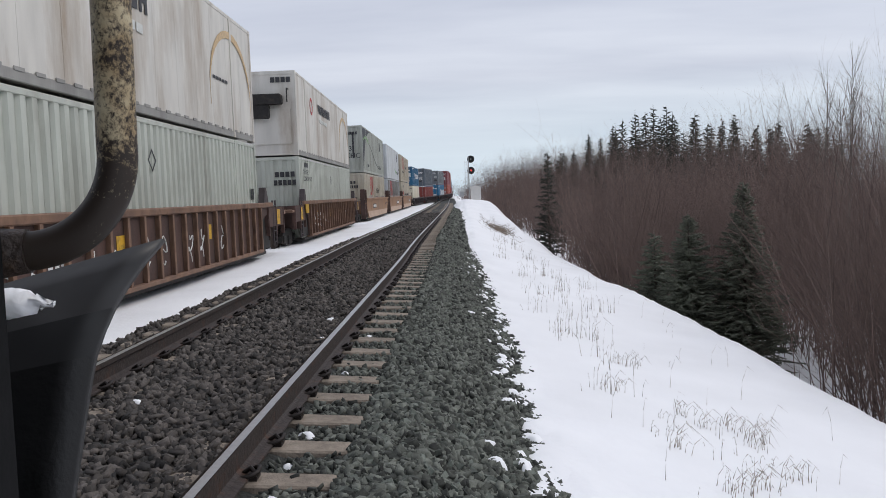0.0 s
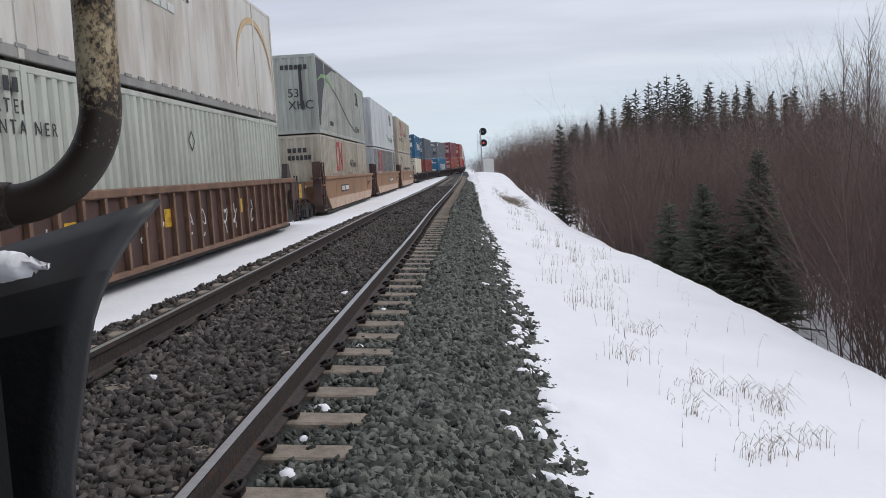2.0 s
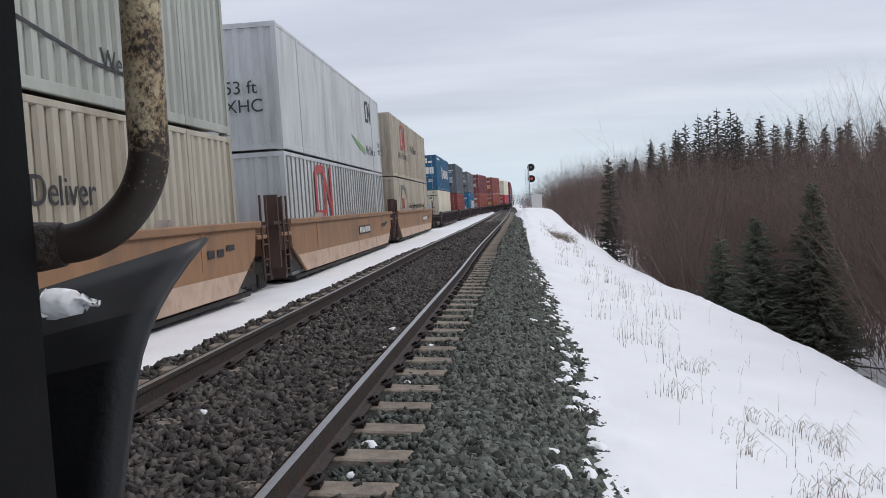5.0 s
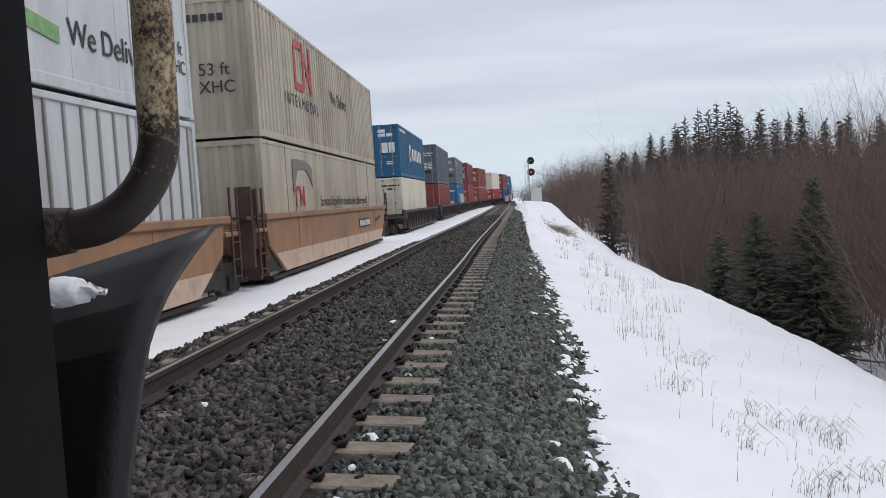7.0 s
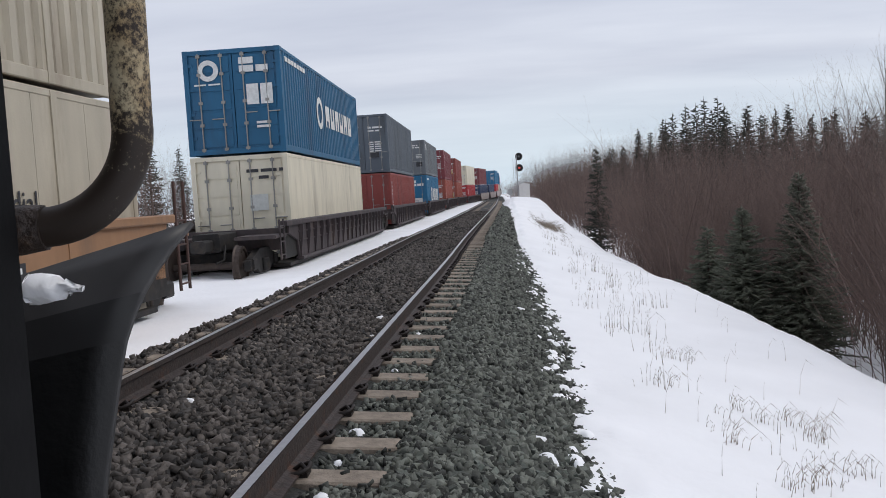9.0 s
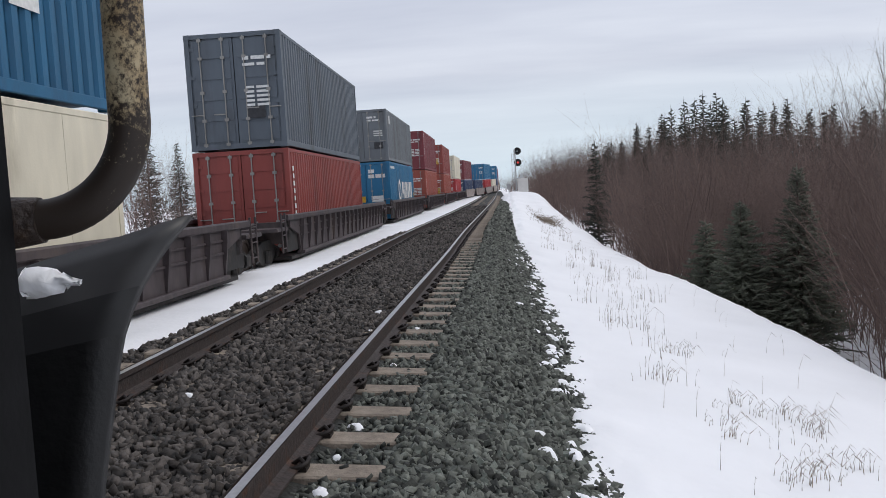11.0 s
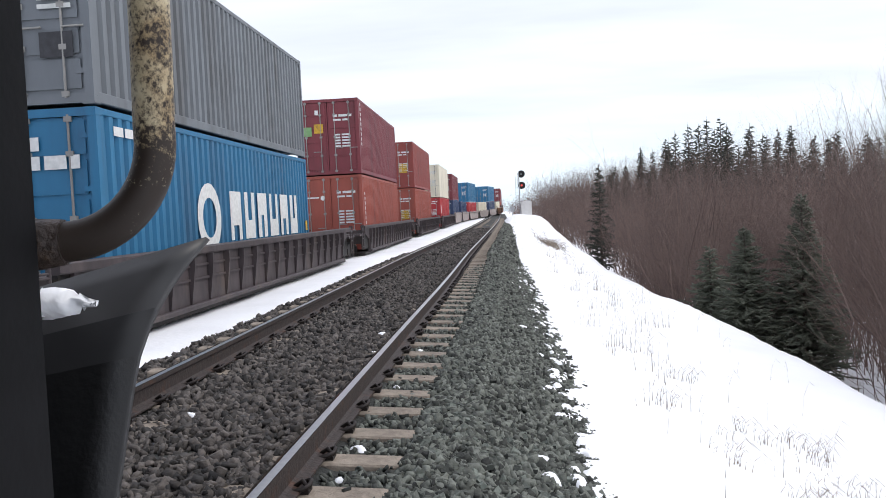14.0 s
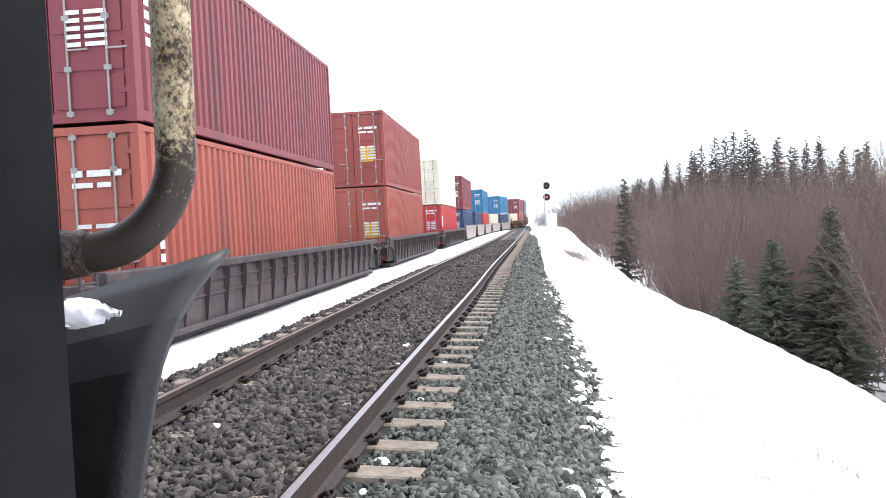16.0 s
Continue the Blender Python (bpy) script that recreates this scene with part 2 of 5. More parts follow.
def worn_bar_material():
    """Cream paint, chipped through to dark steel, more so near the bend where boots and gloves rub."""
    m = bpy.data.materials.new("chipped_cream_paint")
    m.use_nodes = True
    nt = m.node_tree
    b = nt.nodes["Principled BSDF"]
    b.inputs["Roughness"].default_value = 0.5
    b.inputs["Specular IOR Level"].default_value = 0.28
    tc = nt.nodes.new("ShaderNodeTexCoord")
    sep = nt.nodes.new("ShaderNodeSeparateXYZ")
    nt.links.new(tc.outputs["Object"], sep.inputs[0])
    wear = nt.nodes.new("ShaderNodeMapRange")
    wear.inputs["From Min"].default_value, wear.inputs["From Max"].default_value = 1.232, 1.292
    wear.inputs["To Min"].default_value, wear.inputs["To Max"].default_value = 0.26, -0.012
    nt.links.new(sep.outputs["Z"], wear.inputs["Value"])
    chips = nt.nodes.new("ShaderNodeTexNoise")
    chips.inputs["Scale"].default_value, chips.inputs["Detail"].default_value, chips.inputs["Roughness"].default_value = 230, 8, 0.75
    sq = nt.nodes.new("ShaderNodeMapping")
    sq.inputs["Scale"].default_value = (1.0, 1, 0.85)
    nt.links.new(tc.outputs["Object"], sq.inputs["Vector"])
    nt.links.new(sq.outputs[0], chips.inputs["Vector"])
    broad = nt.nodes.new("ShaderNodeTexNoise")
    broad.inputs["Scale"].default_value, broad.inputs["Detail"].default_value = 24, 3
    nt.links.new(tc.outputs["Object"], broad.inputs["Vector"])
    add = nt.nodes.new("ShaderNodeMath")
    add.operation = "ADD"
    nt.links.new(chips.outputs["Fac"], add.inputs[0])
    nt.links.new(wear.outputs[0], add.inputs[1])
    add2 = nt.nodes.new("ShaderNodeMath")
    add2.operation = "MULTIPLY_ADD"
    add2.inputs[1].default_value = 0.4
    nt.links.new(broad.outputs["Fac"], add2.inputs[0])
    nt.links.new(add.outputs[0], add2.inputs[2])
    mask = nt.nodes.new("ShaderNodeMapRange")
    mask.inputs["From Min"].default_value, mask.inputs["From Max"].default_value = 0.64, 0.80
    nt.links.new(add2.outputs[0], mask.inputs["Value"])
    tone = nt.nodes.new("ShaderNodeValToRGB")
    tone.color_ramp.elements[0].position, tone.color_ramp.elements[0].color = 0.35, (0.50, 0.44, 0.30, 1)
    tone.color_ramp.elements[1].position, tone.color_ramp.elements[1].color = 0.6, (0.30, 0.22, 0.12, 1)
    nt.links.new(broad.outputs["Fac"], tone.inputs[0])
    mx = nt.nodes.new("ShaderNodeMix")
    mx.data_type = "RGBA"
    mx.inputs["B"].default_value = (0.024, 0.017, 0.013, 1)
    nt.links.new(mask.outputs[0], mx.inputs["Factor"])
    nt.links.new(tone.outputs[0], mx.inputs["A"])
    nt.links.new(mx.outputs["Result"], b.inputs["Base Color"])
    bp = nt.nodes.new("ShaderNodeBump")
    bp.invert = True
    bp.inputs["Strength"].default_value, bp.inputs["Distance"].default_value = 0.35, 0.001
    nt.links.new(mask.outputs[0], bp.inputs["Height"])
    nt.links.new(bp.outputs[0], b.inputs["Normal"])
    return m


M["bar"] = worn_bar_material()


def paint(name, color, dirt=GRIME, amount=0.22):
    return material(name, color, 0.55, vary=0.10, scale=3, dirt=dirt, dirt_amount=amount, dirt_scale=0.9, streak=4, bump=0.08, bump_scale=30)


P = {
    "white": paint("weathered_white_paint", (0.63, 0.605, 0.555), (0.36, 0.29, 0.22), 0.34),
    "sage": paint("pale_grey_green_paint", (0.50, 0.52, 0.46), (0.33, 0.33, 0.28), 0.25),
    "sage_dark": paint("grey_green_paint", (0.40, 0.415, 0.37), (0.24, 0.24, 0.2), 0.3),
    "beige": paint("weathered_beige_paint", (0.47, 0.43, 0.345), (0.28, 0.23, 0.165), 0.36),
    "khaki": paint("sooty_beige_paint", (0.46, 0.41, 0.32), (0.26, 0.21, 0.15), 0.35),
    "silver": paint("pale_silver_paint", (0.55, 0.57, 0.58), (0.38, 0.38, 0.37), 0.25),
    "blue": paint("blue_paint", (0.012, 0.112, 0.225), (0.02, 0.07, 0.14), 0.25),
    "bright_blue": paint("bright_blue_paint", (0.018, 0.155, 0.30), (0.025, 0.10, 0.19), 0.25),
    "cream": paint("cream_paint", (0.72, 0.66, 0.52), (0.45, 0.40, 0.30), 0.12),
    "slate": paint("slate_grey_paint", (0.105, 0.125, 0.15), (0.06, 0.065, 0.07), 0.25),
    "grey": paint("mid_grey_paint", (0.155, 0.17, 0.185), (0.09, 0.09, 0.09), 0.25),
    "red": paint("brick_red_paint", (0.27, 0.052, 0.042), (0.16, 0.04, 0.035), 0.25),
    "maroon": paint("maroon_paint", (0.20, 0.036, 0.045), (0.12, 0.03, 0.035), 0.25),
    "orange": paint("orange_red_paint", (0.34, 0.078, 0.052), (0.22, 0.06, 0.045), 0.25),
    "bright_red": paint("bright_red_paint", (0.45, 0.035, 0.04), (0.25, 0.03, 0.03), 0.2),
    "navy": paint("navy_paint", (0.03, 0.055, 0.13), (0.03, 0.04, 0.07), 0.25),
    "rail_grey": paint("grey_bottom_rail_paint", (0.30, 0.29, 0.27), (0.17, 0.16, 0.15), 0.3),
}


# ---------------------------------------------------------------- mesh helpers
class Build:
    """Collects faces of simple solids; becomes one mesh."""

    def __init__(self):
        self.v, self.f, self.s = [], [], []

    def add(self, verts, faces, smooth=False):
        n = len(self.v)
        self.v += [tuple(p) for p in verts]
        self.f += [tuple(i + n for i in q) for q in faces]
        self.s += [smooth] * len(faces)
        return self

    def box(self, x0, x1, y0, y1, z0, z1, c=0.0):
        """A box, with its long edges cut by c."""
        if c <= 0:
            vs = [(x, y, z) for x in (x0, x1) for y in (y0, y1) for z in (z0, z1)]
            return self.add(vs, [(0, 1, 3, 2), (4, 6, 7, 5), (0, 4, 5, 1), (2, 3, 7, 6), (0, 2, 6, 4), (1, 5, 7, 3)])
        prof = [(x0 + c, z0), (x1 - c, z0), (x1, z0 + c), (x1, z1 - c), (x1 - c, z1), (x0 + c, z1), (x0, z1 - c), (x0, z0 + c)]
        return self.extrude_y(prof, y0, y1)

    def extrude_y(self, prof, y0, y1):
        n = len(prof)
        vs = [(x, y0, z) for x, z in prof] + [(x, y1, z) for x, z in prof]
        fs = [tuple(range(n)), tuple(range(2 * n - 1, n - 1, -1))] + [((i + 1) % n, i, n + i, n + (i + 1) % n) for i in range(n)]
        return self.add(vs, fs)

    def extrude_x(self, prof, x0, x1):
        n = len(prof)
        vs = [(x0, y, z) for y, z in prof] + [(x1, y, z) for y, z in prof]
        fs = [tuple(range(n - 1, -1, -1)), tuple(range(n, 2 * n))] + [(i, (i + 1) % n, n + (i + 1) % n, n + i) for i in range(n)]
        return self.add(vs, fs)

    def tube(self, pts, r, sides=8, cap=True):
        pts = [Vector(p) for p in pts]
        rr = r if isinstance(r, (list, tuple)) else [r] * len(pts)
        n, rings = len(pts), []
        ref = Vector((0.13, 0.31, 0.94)).normalized()
        for i, p in enumerate(pts):
            d = (pts[min(i + 1, n - 1)] - pts[max(i - 1, 0)]).normalized()
            if i == 0:
                a = d.cross(Vector((1, 0, 0)) if abs(d.dot(ref)) > 0.9 else ref).normalized()
            else:
                a = (a - d * a.dot(d)).normalized()
            b = d.cross(a)
            rings.append([p + (a * math.cos(k * 2 * math.pi / sides) + b * math.sin(k * 2 * math.pi / sides)) * rr[i] for k in range(sides)])
        vs = [q for ring in rings for q in ring]
        fs = [(i * sides + k, i * sides + (k + 1) % sides, (i + 1) * sides + (k + 1) % sides, (i + 1) * sides + k) for i in range(n - 1) for k in range(sides)]
        self.add(vs, fs, True)
        if cap:
            self.add(rings[0], [tuple(range(sides - 1, -1, -1))])
            self.add(rings[-1], [tuple(range(sides))])
        return self

    def mesh(self, name, mat):
        me = bpy.data.meshes.new(name)
        me.from_pydata(self.v, [], self.f)
        me.polygons.foreach_set("use_smooth", self.s)
        if mat:
            me.materials.append(mat)
        me.update()
        return me


def part(name, b, mat, parent, label=""):
    ob = new(name, b.mesh(name, mat) if isinstance(b, Build) else b)
    if isinstance(b, bpy.types.Mesh) and mat and not b.materials:
        b.materials.append(mat)
    ob.parent = parent
    if label:
        ob["label"] = label
    return ob


def thing(name, label, category, m=None, group="", kind=""):
    ob = tagged(new(name), label, category, group, kind)
    if m is not None:
        ob.matrix_world = m
    return ob


def solid(name, b, mat, label, category="", kind="structure", group=""):
    return tagged(new(name, b.mesh(name, mat)), label, category, group, kind)


def cloud_mesh(name, verts, tris, mat):
    """A large triangle mesh from arrays."""
    me = bpy.data.meshes.new(name)
    me.vertices.add(len(verts))
    me.vertices.foreach_set("co", np.asarray(verts, dtype=np.float32).ravel())
    me.loops.add(len(tris) * 3)
    me.loops.foreach_set("vertex_index", np.asarray(tris, dtype=np.int32).ravel())
    me.polygons.add(len(tris))
    me.polygons.foreach_set("loop_start", np.arange(0, len(tris) * 3, 3, dtype=np.int32))
    me.materials.append(mat)
    me.update(calc_edges=True)
    me.validate()
    return me


# ---------------------------------------------------------------- the lie of the land
def bend(u, w=1.5):
    return w * math.log1p(math.exp(max(-40.0, min(40.0, u / w)))) if u / w < 40 else u


def low_of(a, b, k=0.03):
    h = max(-40.0, min(40.0, (a - b) / k))
    return a - k * math.log1p(math.exp(h)) if h < 39 else b


def high_of(a, b, k=0.06):
    return -low_of(-a, -b, k)


def step(u):
    u = min(1.0, max(0.0, u))
    return u * u * (3 - 2 * u)


def track_x(y):
    """Centre line of the near track: all but straight."""
    return -0.0246 * bend(16.2 - y) + 0.025 * bend(y - 21, 4) - 0.013 * bend(y - 75, 8)


def right_z(y):
    return low_of(-0.065 + 0.0074 * y, 0.03) + low_of(0.004 * bend(y - 35, 4), 0.14)


def left_z(y):
    return right_z(y) + 0.1025 * step((60 - y) / 44)


def train_x(y):
    """Centre line of the siding, which joins the near track at the turnout."""
    return -4.55 - 0.0246 * bend(16.2 - y) + 0.013 * bend(y - 45, 6) + 0.09 * bend(y - 130, 7) - 0.04 * bend(y - 178, 7) - 0.049 * bend(y - 196, 6)


def train_z(y):
    return low_of(-0.46 + 0.0006 * bend(y, 8) + 0.008 * bend(y - 140, 6), 0.16)


def snow_z(x, y):
    """Height of the snow sheet."""
    r = x - track_x(y)
    zr, zl = right_z(y) - 0.26, left_z(y) - 0.20
    n = 0.05 * noise.noise(Vector((x * 0.7, y * 0.35, 0))) + 0.025 * noise.noise(Vector((x * 2.6, y * 2.1, 3)))
    if r > 0:
        shelf = right_z(y) - 0.665 - 0.2 * max(0.0, r - 2.5) - 0.3 * math.exp(-((y - 42) / 16) ** 2) * step((r - 2.6) / 3) + n
        shelf += 1.35 * math.exp(-((x - 6.3) / 2.9) ** 2 - ((y - 95) / 18) ** 2)
        edge = 6.5 + track_x(y) * 0.3 + 0.4 * noise.noise(Vector((y * 0.09, 5, 1)))
        if x > edge:
            drop = min(1.5, 0.75 * (x - edge))
            shelf = max(shelf - drop, -3.7 + n)
        far = step((y - 12) / 50)
        shelf += 0.28 * far * step((4.2 - r) / 1.6)
        return shelf - 0.25 * step((2.4 - 0.5 * far - r) / 0.7) + 0.11 * noise.noise(Vector((x * 4.6, y * 3.6, 11))) * step((3.0 - r) / 0.5)
    bed = zl - 0.32
    if r > -1.75:
        return bed
    t = step((-r - 1.75) / 0.6)
    flat = high_of(train_z(y) + 0.16 + n * 0.5, -1.3)
    if x < train_x(y) - 3.5:
        flat -= min(1.2, 0.25 * (train_x(y) - 3.5 - x)) - n
    return bed * (1 - t) + flat * t


def bed_z(x, y):
    """Height of the stone bed."""
    r = x - track_x(y)
    zr, zl = right_z(y) - 0.205, left_z(y) - 0.205
    mid = zl + (zr - zl) * min(1, max(0, (r + 0.75) / 1.5))
    if r > 1.35:
        u = r - 1.35
        mid = zr - 0.03 - 0.16 * u - 0.34 * max(0, u - 0.3)
    elif r < -1.35:
        mid = zl - 0.02 - 0.55 * max(0, -r - 1.5)
    if 0.84 < r < 1.36:
        mid -= 0.035
    return mid + 0.03 * noise.noise(Vector((x * 3.1, y * 3.1, 7)))


# ---------------------------------------------------------------- ground, bed, rails
def sheet(name, xs, ys, height, mat, label, category=""):
    b = Build()
    b.v = [(x, y, height(x, y)) for y in ys for x in xs]
    w = len(xs)
    b.f = [(j * w + i, j * w + i + 1, (j + 1) * w + i + 1, (j + 1) * w + i) for j in range(len(ys) - 1) for i in range(w - 1)]
    b.s = [True] * len(b.f)
    return solid(name, b, mat, label, category)


def spread(*runs):
    out = []
    for a, b, d in runs:
        n = max(1, round((b - a) / d))
        out += [a + (b - a) * i / n for i in range(n)]
    return out + [runs[-1][1]]


XS = spread((-420, -60, 60), (-60, -14, 3), (-14, -4, 1), (-4, 1, 0.25), (1, 4, 0.12), (4, 11, 0.35), (11, 20, 1), (20, 60, 5), (60, 420, 60))
YS = spread((-60, -2, 4), (-2, 24, 0.16), (24, 60, 0.6), (60, 140, 1.5), (140, 400, 10), (400, 2400, 200))
sheet("ground", XS, YS, snow_z, M["snow"], "snow-covered railway embankment sloping down to the woods", "snow")

def bed_sheet():
    b = Build()
    ys = spread((-40, -3, 1.0), (-3, 24, 0.1), (24, 60, 0.4), (60, 260, 2))
    rs = spread((-2.5, 3.1, 0.1))
    b.v = [(track_x(y) + r, y, bed_z(track_x(y) + r, y)) for y in ys for r in rs]
    w = len(rs)
    b.f = [(j * w + i, j * w + i + 1, (j + 1) * w + i + 1, (j + 1) * w + i) for j in range(len(ys) - 1) for i in range(w - 1)]
    b.s = [True] * len(b.f)
    return solid("ballast_bed", b, M["ballast"], "bed of dark crushed stone under the track, deepened with the shade between stones", "ballast")


bed = bed_sheet()

RAIL_PROFILE = [(-0.0365, 0), (0.0365, 0), (0.037, -0.012), (0.036, -0.034), (0.012, -0.048), (0.009, -0.14), (0.03, -0.152), (0.076, -0.165),
                (0.076, -0.178), (-0.076, -0.178), (-0.076, -0.165), (-0.03, -0.152), (-0.009, -0.14), (-0.012, -0.048), (-0.036, -0.034), (-0.037, -0.012)]


def rail(label, centre, height, side, y0=-60.0, y1=300.0):
    ys = spread((y0, 30, 0.6), (30, 80, 1.5), (80, y1, 4))
    b, n = Build(), len(RAIL_PROFILE)
    b.v = [(centre(y) + side * 0.7535 + px, y, height(y) + pz) for y in ys for px, pz in RAIL_PROFILE]
    b.f = [(j * n + i, (j + 1) * n + i, (j + 1) * n + (i + 1) % n, j * n + (i + 1) % n) for j in range(len(ys) - 1) for i in range(1, n)]
    b.s = [False] * len(b.f)
    ob = thing("rail", label, "rail", kind="structure")
    part("rail_web", b, M["rail_side"], ob)
    t = Build()
    w = [(-0.02, -0.0005), (-0.012, 0.0), (0.02, 0.0), (0.03, -0.0005)]
    t.v = [(centre(y) + side * 0.7535 + px, y, height(y) + pz + 0.001) for y in ys for px, pz in w]
    t.f = [(j * 4 + i, j * 4 + i + 1, (j + 1) * 4 + i + 1, (j + 1) * 4 + i) for j in range(len(ys) - 1) for i in range(3)]
    t.s = [True] * len(t.f)
    part("rail_head", t, M["rail_top"], ob, "running surface polished bright by wheels")
    return ob


rail("rusty steel rail with a polished head on concrete ties", track_x, right_z, 1)
rail("rusty steel rail with a polished head on concrete ties", track_x, left_z, -1)
rail("snow-banked steel rail under the freight train", train_x, train_z, 1)
rail("snow-banked steel rail under the freight train", train_x, train_z, -1)


def tie_mesh():
    b = Build()
    prof = [(-0.135, -0.2), (0.135, -0.2), (0.112, -0.012), (0.1, 0.0), (-0.1, 0.0), (-0.112, -0.012)]
    L, sag = 1.28, 0.03
    secs = [(-L, 0.0), (-L + 0.02, 0.0), (-0.5, 0.0), (-0.3, -sag), (0.3, -sag), (0.5, 0.0), (L - 0.02, 0.0), (L, 0.0)]
    n = len(prof)
    for i, (x, dz) in enumerate(secs):
        k = 0.86 if i in (0, 7) else 1.0
        b.v += [(x, y * k, z + dz if z > -0.1 else z) for y, z in prof]
    for i in range(len(secs) - 1):
        b.f += [(i * n + k, i * n + (k + 1) % n, (i + 1) * n + (k + 1) % n, (i + 1) * n + k) for k in range(n)]
    b.f += [tuple(range(n - 1, -1, -1)), tuple(range(7 * n, 8 * n))]
    b.s = [False] * len(b.f)
    return b.mesh("tie", M["concrete"])


def clip_mesh():
    """A bent spring clip with its cast shoulder."""
    b = Build()
    b.tube([(0.035, -0.07, 0.012), (0.1, -0.07, 0.03), (0.13, -0.045, 0.045), (0.13, 0.0, 0.058), (0.11, 0.045, 0.045), (0.06, 0.05, 0.02), (0.025, 0.03, 0.014)], 0.013, 6)
    b.tube([(0.04, 0.0, 0.018), (0.085, -0.01, 0.055), (0.125, -0.03, 0.02)], 0.013, 6)
    b.box(0.07, 0.125, -0.05, 0.05, -0.012, 0.024, 0.008)
    return b.mesh("rail_clip", M["clip"])


TIE, CLIP = tie_mesh(), clip_mesh()


def build_ties():
    holder = thing("tie_row", "row of weathered concrete ties under the rails", "railway ties", kind="structure")
    for k in range(-70, 190):
        y = 5.675 + 0.61 * k
        zl, zr = left_z(y), right_z(y)
        tilt = math.degrees(math.atan2(zl - zr, 1.507))
        ob = new("tie", TIE)
        ob.parent = holder
        ob.matrix_world = pose(track_x(y) + random.uniform(-0.015, 0.015), y, (zl + zr) / 2 - 0.183, 0, tilt, random.uniform(-0.5, 0.5))
        if -16 < k < 70:
            for x, flip in ((0.7535, 0), (0.7535, 180), (-0.7535, 0), (-0.7535, 180)):
                c = new("rail_clip", CLIP)
                c.parent = ob
                c.matrix_basis = pose(x, 0, 0.006, 0, 0, flip)


def stone_shapes(count):
    """Angular broken stones, eight corners and twelve faces each."""
    rng = np.random.default_rng(5)
    base = np.array([(x, y, z) for x in (-1, 1) for y in (-1, 1) for z in (-1, 1)], float) * 0.5
    return [base * (1 + rng.uniform(-0.34, 0.24, (8, 3))) for _ in range(count)]


STONE_TRIS = np.array([(0, 1, 3), (0, 3, 2), (4, 6, 7), (4, 7, 5), (0, 4, 5), (0, 5, 1), (2, 3, 7), (2, 7, 6), (0, 2, 6), (0, 6, 4), (1, 5, 7), (1, 7, 3)])


def rotations(rng, n):
    q = rng.normal(size=(n, 4))
    q /= np.linalg.norm(q, axis=1)[:, None]
    w, x, y, z = q.T
    return np.stack([np.stack([1 - 2 * (y * y + z * z), 2 * (x * y - z * w), 2 * (x * z + y * w)], 1),
                     np.stack([2 * (x * y + z * w), 1 - 2 * (x * x + z * z), 2 * (y * z - x * w)], 1),
                     np.stack([2 * (x * z - y * w), 2 * (y * z + x * w), 1 - 2 * (x * x + y * y)], 1)], 1)


def scatter_stones(name, r0, r1, y0, y1, count, size, mat, label, seed, thin_edge=False):
    rng = np.random.default_rng(seed)
    shapes = np.array(stone_shapes(24))
    r = rng.uniform(r0, r1, count)
    if thin_edge:
        r = r0 + (r1 - r0) * rng.beta(1.0, 1.35, count)
    y = y0 + (y1 - y0) * rng.uniform(0, 1, count) ** 1.45
    keep = np.ones(count, bool)
    phase = np.abs(((y - 5.675) / 0.61 + 0.5) % 1 - 0.5) * 0.61
    keep &= ~((np.abs(r) < 1.27) & (phase < (0.115 if r1 < 0.8 else 0.14)) & (rng.uniform(0, 1, count) > (0.62 if r1 < 0.8 else 0.03)))
    keep &= ~(np.abs(np.abs(r) - 0.7535) < 0.1)
    r, y = r[keep], y[keep]
    x = np.array([track_x(v) for v in y]) + r
    z = np.array([bed_z(a, b) for a, b in zip(x, y)])
    n = len(x)
    s = size * rng.uniform(0.55, 1.35, n)
    v = shapes[rng.integers(0, 24, n)] * np.stack([s * rng.uniform(1.0, 1.9, n), s, s * rng.uniform(0.35, 0.75, n)], 1)[:, None, :]
    v = np.einsum("nij,nkj->nki", rotations(rng, n), v)
    v += np.stack([x, y, z + s * rng.uniform(-0.1, 0.55, n)], 1)[:, None, :]
    tris = (STONE_TRIS[None] + (np.arange(n) * 8)[:, None, None]).reshape(-1, 3)
    return tagged(new(name, cloud_mesh(name, v.reshape(-1, 3), tris, mat)), label, "ballast", "", "stuff")


def single_stones():
    """The nearest stones, each an object of its own on the bed."""
    rng = np.random.default_rng(8)
    meshes = [Build().add(v * 0.048 * np.array([1.4, 1.0, 0.7]), [tuple(t) for t in STONE_TRIS.tolist()]).mesh("stone", M["stone_near"]) for v in stone_shapes(12)]
    for k in range(300):
        y = rng.uniform(3.0, 6.5)
        x = track_x(y) + rng.uniform(1.32, 2.5)
        ob = new("stone", meshes[k % 12])
        ob.parent = bed
        ob.matrix_world = pose(x, y, bed_z(x, y) + 0.03, rng.uniform(-40, 40), rng.uniform(-40, 40), rng.uniform(0, 360))


